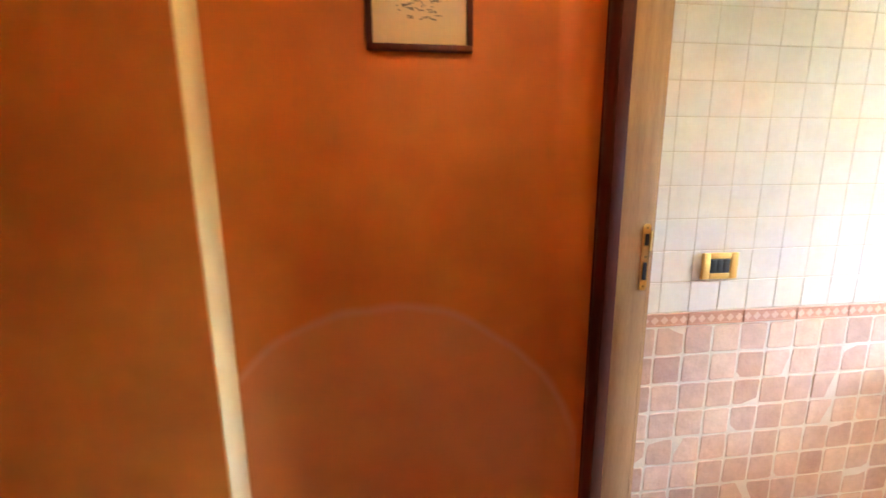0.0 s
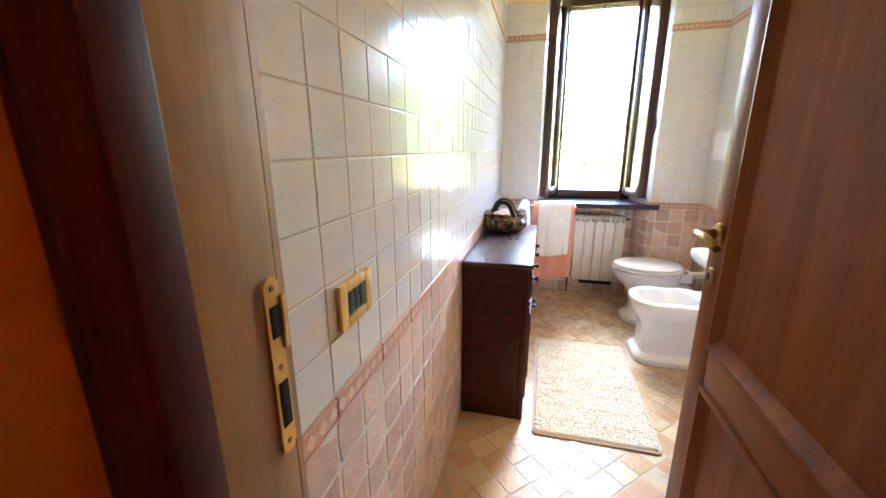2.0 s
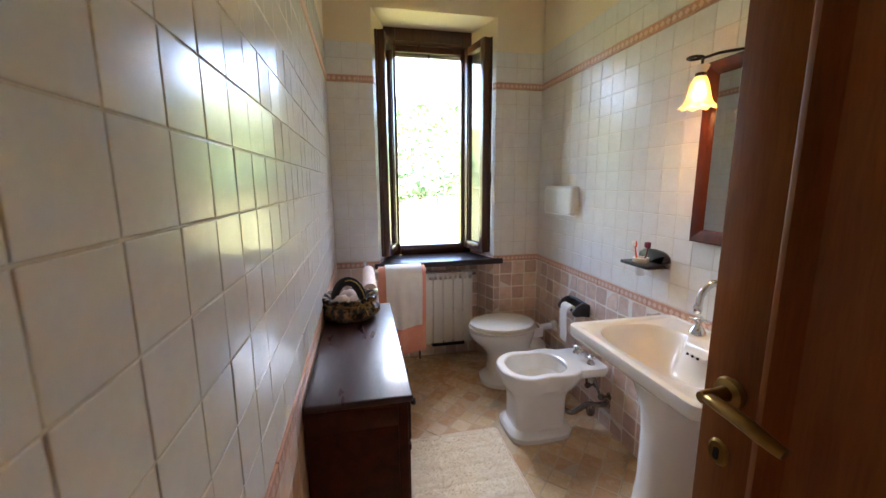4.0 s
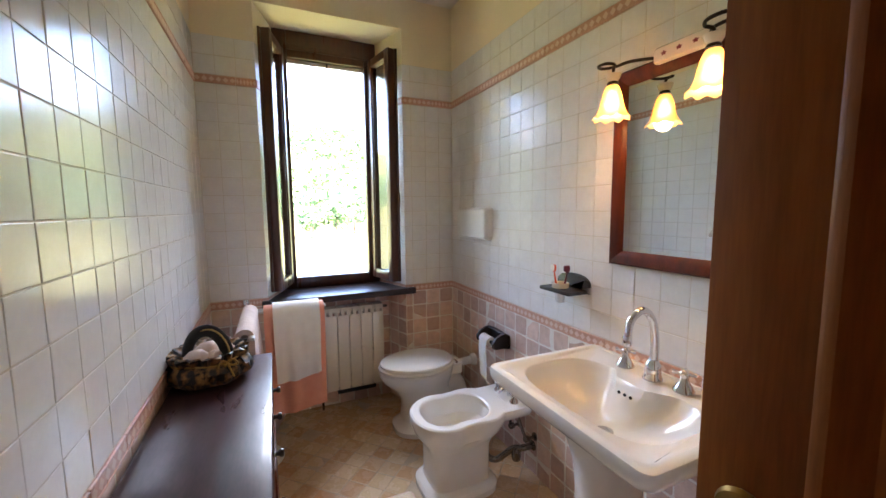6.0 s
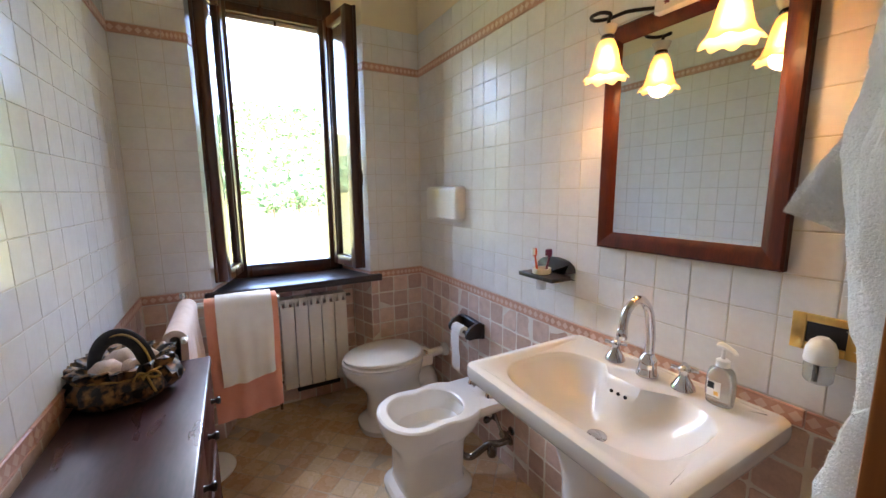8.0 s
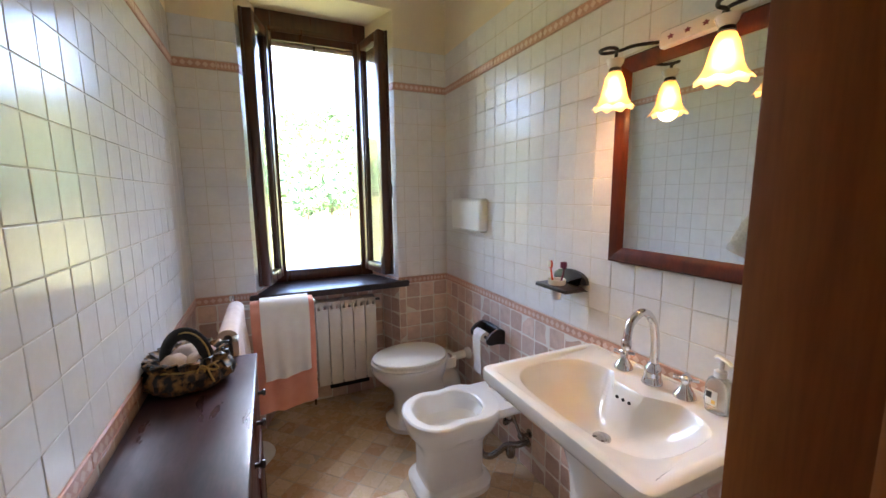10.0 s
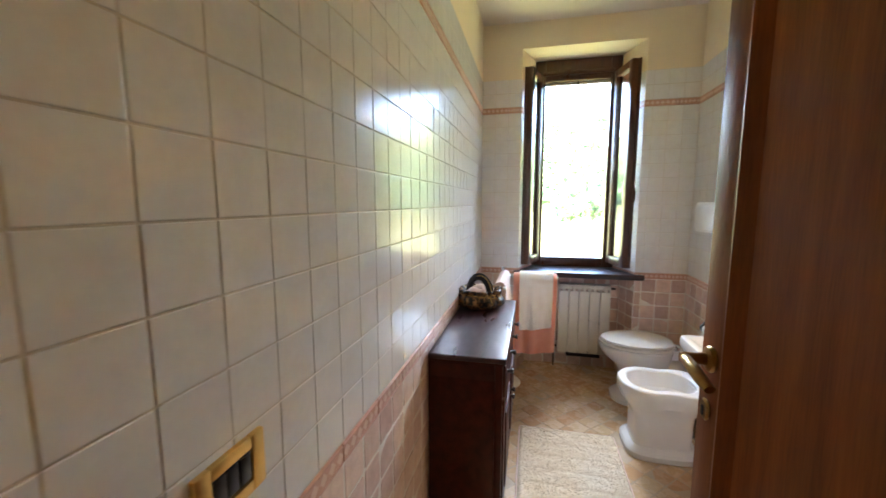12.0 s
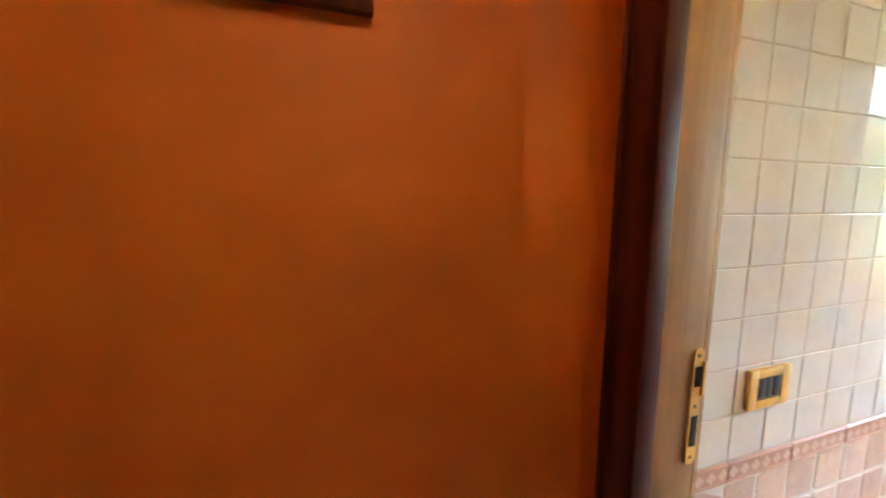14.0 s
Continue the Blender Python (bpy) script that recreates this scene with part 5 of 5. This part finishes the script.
def outlet():
    t = thing("wall_outlet", (2.405, 0, 1.05), "polished brass outlet plate beside the mirror", "outlet")
    for x0, x1, z0, z1 in ((2.345, 2.37, 1.01, 1.094), (2.438, 2.463, 1.01, 1.094), (2.37, 2.438, 1.077, 1.094), (2.37, 2.438, 1.01, 1.028)):
        part("frame", box(x0, x1, 0.001, 0.011, z0, z1, 0.002), BRASS, t)
    part("inset", box(2.37, 2.438, 0.001, 0.006, 1.028, 1.077, 0.001), BLACK, t)
    f = thing("air_freshener", (2.40, 0.03, 1.03), "white plug-in air freshener with clear bottle", "air freshener")
    part("cap", loft([oval(2.40, 0.036, z, w, l, 0.9, 32) for z, w, l in ((1.0, 0.026, 0.026), (1.006, 0.028, 0.027), (1.03, 0.026, 0.026), (1.045, 0.02, 0.022), (1.055, 0.01, 0.012))]), PLASTIC, f)
    bt = part("bottle", lathe([(0, 0.955), (0.02, 0.955), (0.025, 0.962), (0.026, 1.0), (0.0, 1.0)], (2.40, 0.036, 0), 24), SOAP, f)
    part("wick", lathe([(0, 0.962), (0.004, 0.962), (0.004, 1.0), (0, 1.0)], (2.40, 0.05, 0), 10), DARKHOLE, bt)


outlet()


def tufts(bm, count, length, width, seed, lean=0.7):
    """Short soft fibres standing on a mesh, as one mesh."""
    rng = random.Random(seed)
    bm.normal_update()
    faces = [f for f in bm.faces if f.calc_area() > 0]
    areas = np.cumsum([f.calc_area() for f in faces])
    out = bmesh.new()
    for k in np.searchsorted(areas, np.random.RandomState(seed).uniform(0, areas[-1], count)):
        f = faces[min(int(k), len(faces) - 1)]
        vs = [v.co for v in f.verts][:4]
        u, w = rng.random(), rng.random()
        p = vs[0].lerp(vs[1], u).lerp(vs[-1].lerp(vs[2], u), w)
        n = f.normal
        d = (n + Vector((rng.gauss(0, lean), rng.gauss(0, lean), rng.gauss(0, lean)))).normalized()
        if d.dot(n) < 0.1:
            d = n
        s = d.cross(Vector((rng.gauss(0, 1), rng.gauss(0, 1), rng.gauss(0, 1)))).normalized() * width
        L = length * rng.uniform(0.5, 1.2)
        a, b, c = out.verts.new(p - s - n * 0.001), out.verts.new(p + s - n * 0.001), out.verts.new(p + d * L)
        out.faces.new((a, b, c))
    return out


def bathrobe():
    t = thing("bathrobe", (2.08, 0.72, 1.72), "white fluffy bathrobe hanging on the back of the open door", "bathrobe")
    part("hook", tube([(2.08, 0.744, 1.76), (2.08, 0.71, 1.755), (2.08, 0.69, 1.735), (2.08, 0.695, 1.715), (2.08, 0.71, 1.72)], 0.006, 10, 5), BRASS, t)
    rng = random.Random(11)

    def cloth(sections, n=72, fuzz=0.0045, folds=6, seed=0):
        rings = []
        path = []
        for i in range(len(sections) - 1):
            for k in range(9):
                u = k / 9
                path.append([a + (b - a) * (u * u * (3 - 2 * u)) for a, b in zip(sections[i], sections[i + 1])])
        path.append(sections[-1])
        for j, (x, y, z, w, l) in enumerate(path):
            ring = []
            for k in range(n):
                a = 2 * math.pi * k / n
                f = 1 + 0.13 * math.sin(folds * a + seed + 0.05 * j) * min(1, j / 12) + 0.06 * math.sin(2.3 * folds * a + 1.7 + 0.11 * j)
                p = Vector((x + w * f * math.cos(a), y + l * f * math.sin(a), z))
                q = noise.noise(p * 14) * fuzz * 1.6 + noise.noise(p * 60) * fuzz * 0.35
                limit = 0.738 + 0.035 * max(0.0, min(1.0, (p.x - 2.182) / 0.014))
                ring.append(Vector((p.x + q * math.cos(a), min(limit, p.y + q * math.sin(a)), p.z)))
            rings.append(ring)
        bm = loft(rings)
        bmesh.ops.recalc_face_normals(bm, faces=bm.faces)
        fluff.append(tufts(bm, int(90000 * len(rings) / 70), 0.0028, 0.0005, seed, 0.9))
        return bm

    fluff = []
    part("body", cloth([(2.08, 0.70, 1.725, 0.03, 0.02), (2.085, 0.685, 1.65, 0.075, 0.035), (2.095, 0.668, 1.56, 0.0963, 0.05), (2.103, 0.662, 1.48, 0.1127, 0.055), (2.107, 0.66, 1.40, 0.1178, 0.056), (2.103, 0.66, 1.3, 0.1118, 0.056), (2.098, 0.66, 1.23, 0.1058, 0.058), (2.098, 0.658, 1.06, 0.1101, 0.06), (2.098, 0.655, 0.9, 0.1118, 0.06), (2.098, 0.652, 0.65, 0.1092, 0.065), (2.098, 0.65, 0.4, 0.1135, 0.065)], seed=1), ROBECLOTH, t)
    part("sleeve", cloth([(2.2, 0.6, 1.50, 0.015, 0.02), (2.217, 0.595, 1.45, 0.025, 0.018), (2.235, 0.585, 1.4, 0.04, 0.016), (2.245, 0.58, 1.365, 0.052, 0.014), (2.25, 0.578, 1.347, 0.057, 0.013), (2.235, 0.578, 1.338, 0.045, 0.012), (2.215, 0.58, 1.326, 0.03, 0.01), (2.2, 0.585, 1.316, 0.012, 0.008)], folds=2, seed=3, n=56, fuzz=0.0025), ROBECLOTH, t)
    part("front_flap", cloth([(2.12, 0.685, 1.27, 0.02, 0.02), (2.15, 0.675, 1.19, 0.052, 0.034), (2.145, 0.675, 1.12, 0.066, 0.055), (2.14, 0.68, 1.0, 0.064, 0.08), (2.138, 0.68, 0.85, 0.062, 0.08), (2.135, 0.68, 0.55, 0.06, 0.08)], folds=4, seed=5, n=56), ROBECLOTH, t)
    for b in fluff:
        tagged(part("fluff", b, ROBECLOTH, t, smooth=None), kind="stuff")


bathrobe()


def rug():
    t = thing("bath_rug", (3.13, 0.905, 0.0), "cream shaggy cotton bath rug on the stone floor", "rug")
    x0, x1, y0, y1 = 2.655, 3.605, 0.635, 1.185
    nx, ny = 150, 92
    bm = bmesh.new()
    rng = random.Random(2)
    rows = []
    for i in range(nx + 1):
        row = []
        for j in range(ny + 1):
            u, v = i / nx, j / ny
            e = min(u, 1 - u) * (x1 - x0), min(v, 1 - v) * (y1 - y0)
            d = min(e)
            x, y = x0 + (x1 - x0) * u, y0 + (y1 - y0) * v
            x += 0.006 * noise.noise((y * 6, 0, 1)) * (abs(u - 0.5) * 2)
            y += 0.008 * noise.noise((x * 5, 3, 1)) * (abs(v - 0.5) * 2)
            tuft = noise.noise((x * 46, y * 26, 0)) * 0.6 + noise.noise((x * 120, y * 70, 4)) * 0.5
            groove = -0.004 * max(0.0, math.cos(x * 2 * math.pi / 0.115)) ** 10
            z = 0.004 + 0.013 * min(1.0, d / 0.015) * (1 + 0.3 * tuft) + groove * min(1, d / 0.03) + rng.uniform(-1, 1) * 0.0012
            row.append(bm.verts.new((x, y, z if d > 0 else 0.001)))
        rows.append(row)
    for a, b in zip(rows, rows[1:]):
        for j in range(ny):
            bm.faces.new((a[j], b[j], b[j + 1], a[j + 1]))
    bmesh.ops.recalc_face_normals(bm, faces=bm.faces)
    fib = tufts(bm, 24000, 0.006, 0.0016, 9, 0.8)
    part("shag", bm, RUG, t, smooth=180)
    tagged(part("fringe_fibre", fib, RUG, t, smooth=None), kind="stuff")
    edge = []
    for px, py in rrect(x0, x1, y0, y1, 0.0, 0.025, 6) and [(p.x, p.y) for p in rrect(x0, x1, y0, y1, 0.0, 0.025, 6)]:
        edge.append((px, py, 0.005))
    part("binding", tube(edge + [edge[0]], 0.0045, 8, 1), PINKPAPER, t, "stitched beige edge")


rug()


def framed_print():
    x0, x1, z0, z1 = 0.596, 0.914, 1.68, 2.06
    t = thing("picture_frame", (0.755, 1.69, 1.68), "small engraving in a thin mahogany frame on the orange wall", "picture")
    w, y = 0.019, 1.688
    for a, b, c, d in ((x0, x1, z0, z0 + w), (x0, x1, z1 - w, z1), (x0, x0 + w, z0 + w, z1 - w), (x1 - w, x1, z0 + w, z1 - w)):
        part("frame_bar", box(a, b, y - 0.02, y, c, d, 0.004), MIRRORWOOD, t)
    part("print", box(x0 + w, x1 - w, y - 0.008, y - 0.002, z0 + w, z1 - w), PRINT, t, "cream mount")
    e = part("engraving", box(0.672, 0.840, y - 0.0092, y - 0.008, 1.763, 1.98), PRINT, t, "grey landscape engraving")
    rng = random.Random(3)
    for k in range(110):
        xx, zz = rng.uniform(0.678, 0.815), rng.uniform(1.766, 1.90)
        part("etched_mark", box(xx, xx + rng.uniform(0.003, 0.02), y - 0.0098, y - 0.0092, zz, zz + rng.uniform(0.001, 0.004)), ETCH, e, smooth=None)
    g = part("glazing", box(x0 + w, x1 - w, y - 0.0135, y - 0.0115, z0 + w, z1 - w), PICTURE_GLASS, t, "picture glass", smooth=None)
    g.visible_shadow = False


framed_print()

hl = thing("hall_pendant", HALL_LAMP, "lit frosted glass pendant shade in the hall", "pendant lamp")
hx, hy, hz = HALL_LAMP
part("rod", lathe([(0, 0.06), (0.005, 0.06), (0.005, CEILING - hz), (0, CEILING - hz)], (hx, hy, hz), 10), IRON, hl)
part("ceiling_cup", lathe([(0, CEILING - hz - 0.03), (0.03, CEILING - hz - 0.03), (0.045, CEILING - hz), (0, CEILING - hz)], (hx, hy, hz), 20), IRON, hl)
part("shade", lathe([(0.015, 0.07), (0.038, 0.062), (0.06, 0.035), (0.072, -0.01), (0.078, -0.05), (0.085, -0.08), (0.083, -0.08), (0.075, -0.048), (0.069, -0.01), (0.057, 0.033), (0.036, 0.058), (0.014, 0.066)], (hx, hy, hz), 40, cap0=False, cap1=False), HALL_SHADE, hl, "frosted bell shade")
bulb("hall_light", (hx, hy, hz), HALL_W, (1.0, 0.8, 0.6), 0.015)

# ---- tiles of the walls and the floor ----
def tile_mesh(name, size, thick, bevel, jitter, seed, material, corner, dome=0.0):
    """One tile lying in x and y with its face at z = 0."""
    rng = random.Random(seed)
    h = size / 2
    pts = []
    for sx, sy in ((1, 1), (-1, 1), (-1, -1), (1, -1)):
        a, b = (h, h - corner), (h - corner, h)
        two = (a, b) if sx * sy > 0 else (b, a)
        pts += [(sx * x, sy * y) for x, y in two]
        if jitter:
            pts.append((0.0 if sx * sy > 0 else sx * h, sy * h if sx * sy > 0 else 0.0))
    out = [(x + rng.uniform(-1, 1) * jitter, y + rng.uniform(-1, 1) * jitter) for x, y in pts]
    n = len(out)
    verts, faces = [], []
    for inset, z in ((0.0, -thick), (0.0, -bevel * 0.8), (bevel * 0.3, -bevel * 0.25), (bevel, 0.0)):
        k = 1 - inset / h
        verts += [(x * k, y * k, z + (rng.uniform(-1, 1) * jitter * 0.15 if z == 0 else 0)) for x, y in out]
    for r in range(3):
        for i in range(n):
            j = (i + 1) % n
            faces.append((r * n + i, r * n + j, (r + 1) * n + j, (r + 1) * n + i))
    if dome:
        verts.append((0, 0, dome))
        for i in range(n):
            faces.append((3 * n + i, 3 * n + (i + 1) % n, 4 * n))
    else:
        faces.append(tuple(range(3 * n, 4 * n)))
    me = bpy.data.meshes.new(name)
    me.from_pydata(verts, [], faces)
    me.materials.append(material)
    if jitter:
        me.shade_smooth()
        me.set_sharp_from_angle(angle=radians(9))
    return me


WHITE = [tile_mesh("white_tile", 0.0995, 0.006, 0.0016, 0.0, i, WHITE_TILE, 0.0012, dome=0.0) for i in range(2)]
ROSE = [tile_mesh("rose_tile", 0.0965, 0.008, 0.0026, 0.0016, 10 + i, ROSE_TILE, 0.006, dome=0.0) for i in range(10)]
STONE = [tile_mesh("floor_tile", 0.0985, 0.010, 0.0022, 0.0013, 40 + i, FLOOR_TILE, 0.005, dome=0.0) for i in range(10)]


def border_mesh(length):
    bm = box(-length / 2, length / 2, -0.0222, 0.0222, -0.006, 0.004, 0.0022, seg=1)
    box(-length / 2 + 0.001, length / 2 - 0.001, 0.0165, 0.0205, 0.0035, 0.0052, bm=bm)
    box(-length / 2 + 0.001, length / 2 - 0.001, -0.0205, -0.0165, 0.0035, 0.0052, bm=bm)
    me = bpy.data.meshes.new("border_tile")
    bm.to_mesh(me)
    bm.free()
    me.materials.append(TRIM_TILE)
    return me


BORDER = border_mesh(0.2)
RNG = random.Random(7)


class Stuff:
    """Gathers pieces too many or too far to be objects of their own into one mesh."""

    def __init__(self):
        self.v, self.f, self.mats = [], [], []

    def add(self, me, m):
        i = len(self.v)
        self.v += [m @ v.co for v in me.vertices]
        self.f += [tuple(i + k for k in p.vertices) for p in me.polygons]
        self.mat = me.materials[0]

    def put(self, name, parent):
        if not self.v:
            return
        me = bpy.data.meshes.new(name)
        me.from_pydata(self.v, [], self.f)
        me.materials.append(self.mat)
        ob = new(name, me)
        ob.parent = parent
        tagged(ob, kind="stuff")


def lay(parent, m, me, a, b, near, stuff, tilt=0.55, spin=0.2, sa=1.0, sb=1.0, lift=0.0):
    t = m @ Matrix.Translation((a, b, lift)) @ Euler((radians(RNG.gauss(0, tilt)), radians(RNG.gauss(0, tilt)), radians(RNG.gauss(0, spin)))).to_matrix().to_4x4() @ Matrix.Diagonal((sa, sb, 1, 1))
    if near:
        ob = new(me.name.split(".")[0], me)
        ob.parent = parent
        ob.matrix_basis = t
    else:
        stuff.add(me, t)


def tile_panel(wall, m, length, a_off, near, z0=0.0, z1=TILE_TOP, p=0.102, rose_off=None, border=True, across=0.102):
    """Rows of rose tiles up to the border, white ones over it, a second border and two last rows. near(a): which pieces stay single."""
    far_w, far_r, far_b = Stuff(), Stuff(), Stuff()
    cuts = [0.0] + [a_off + across * k for k in range(60) if 0.012 < a_off + across * k < length - 0.012] + [length]
    rows = [(TRIM_TOP + 0.002 + p * k, TRIM_TOP + 0.002 + p * (k + 1)) for k in range(12)] + [(2.142, 2.244), (2.246, 2.348)]
    for zb, zt in rows:
        if zb < z0 - 0.01 or zt > z1 + 0.01:
            continue
        for a0, a1 in zip(cuts, cuts[1:]):
            lay(wall, m, RNG.choice(WHITE), (a0 + a1) / 2, (zb + zt) / 2, near((a0 + a1) / 2), far_w, 0.42, 0.1, (a1 - a0 - 0.0022) / 0.0998)
    q = 0.1035
    off = a_off if rose_off is None else rose_off
    cuts = [0.0] + [off + q * k for k in range(60) if 0.012 < off + q * k < length - 0.012] + [length]
    k = 0
    while True:
        zt, zb = LOW_TOP - q * k, LOW_TOP - q * (k + 1)
        k += 1
        if zt < 0.02:
            break
        if zt > z1 + 0.02 or zb < z0 - 0.12:
            continue
        for a0, a1 in zip(cuts, cuts[1:]):
            lay(wall, m, RNG.choice(ROSE), (a0 + a1) / 2 + RNG.gauss(0, 0.0006), (max(zb, -0.02) + zt) / 2 + RNG.gauss(0, 0.0006), near((a0 + a1) / 2), far_r, 0.7, 0.5, (a1 - a0 - 0.006) / 0.0975, (zt - max(zb, -0.02) - 0.006) / 0.0975)
    if border:
        for zc in ((LOW_TOP + TRIM_TOP) / 2, 2.117):
            if zc < z0 or zc > z1:
                continue
            a = 0.0
            while a < length - 0.005:
                w = min(0.202, length - a)
                lay(wall, m, BORDER, a + w / 2, zc, True, far_b, 0.04, 0.02, (w - 0.002) / 0.2, 1.0)
                a += w
    far_w.put("far_white_tiles", wall)
    far_r.put("far_rose_tiles", wall)


tile_panel(wall_left, PAN_L, XW - XD, 0.096, lambda a: a < 2.0, across=0.104)
tile_panel(wall_right, PAN_R, XW - XD, R_OFF, lambda a: a > 0.93)
tile_panel(wall_window, PAN_W1, YL - NY1, 0.102, lambda a: True, rose_off=0.1)
tile_panel(wall_window, PAN_W2, NY0, 0.054, lambda a: True, rose_off=0.05)
tile_panel(wall_window, PAN_V1, VLEN, 0.102, lambda a: False)
tile_panel(wall_window, PAN_V2, VLEN, 0.102, lambda a: False)
tile_panel(wall_window, PAN_B, NY1 - NY0 - 0.1, 0.07, lambda a: False, z1=0.80, border=False)
tile_panel(wall_door, PAN_D, DY0 - 0.02, 0.1, lambda a: False)

far_s = Stuff()
q = 0.1025
for i in range(-40, 41):
    for j in range(-40, 41):
        x = 2.586 + (i + j + 1) * q / math.sqrt(2)
        y = 1.115 + (i - j) * q / math.sqrt(2)
        if 1.27 < x < 4.72 and -0.04 < y < YL + 0.04:
            t = Matrix.Translation((x, y, RNG.gauss(0, 0.0006))) @ Euler((radians(RNG.gauss(0, 0.2)), radians(RNG.gauss(0, 0.2)), radians(45 + RNG.gauss(0, 0.7)))).to_matrix().to_4x4()
            me = RNG.choice(STONE)
            if 2.25 < x < 4.1 and 0.02 < y < 1.5:
                ob = new("floor_tile", me)
                ob.parent = floor
                ob.matrix_basis = t
            else:
                far_s.add(me, t)
far_s.put("far_floor_tiles", floor)
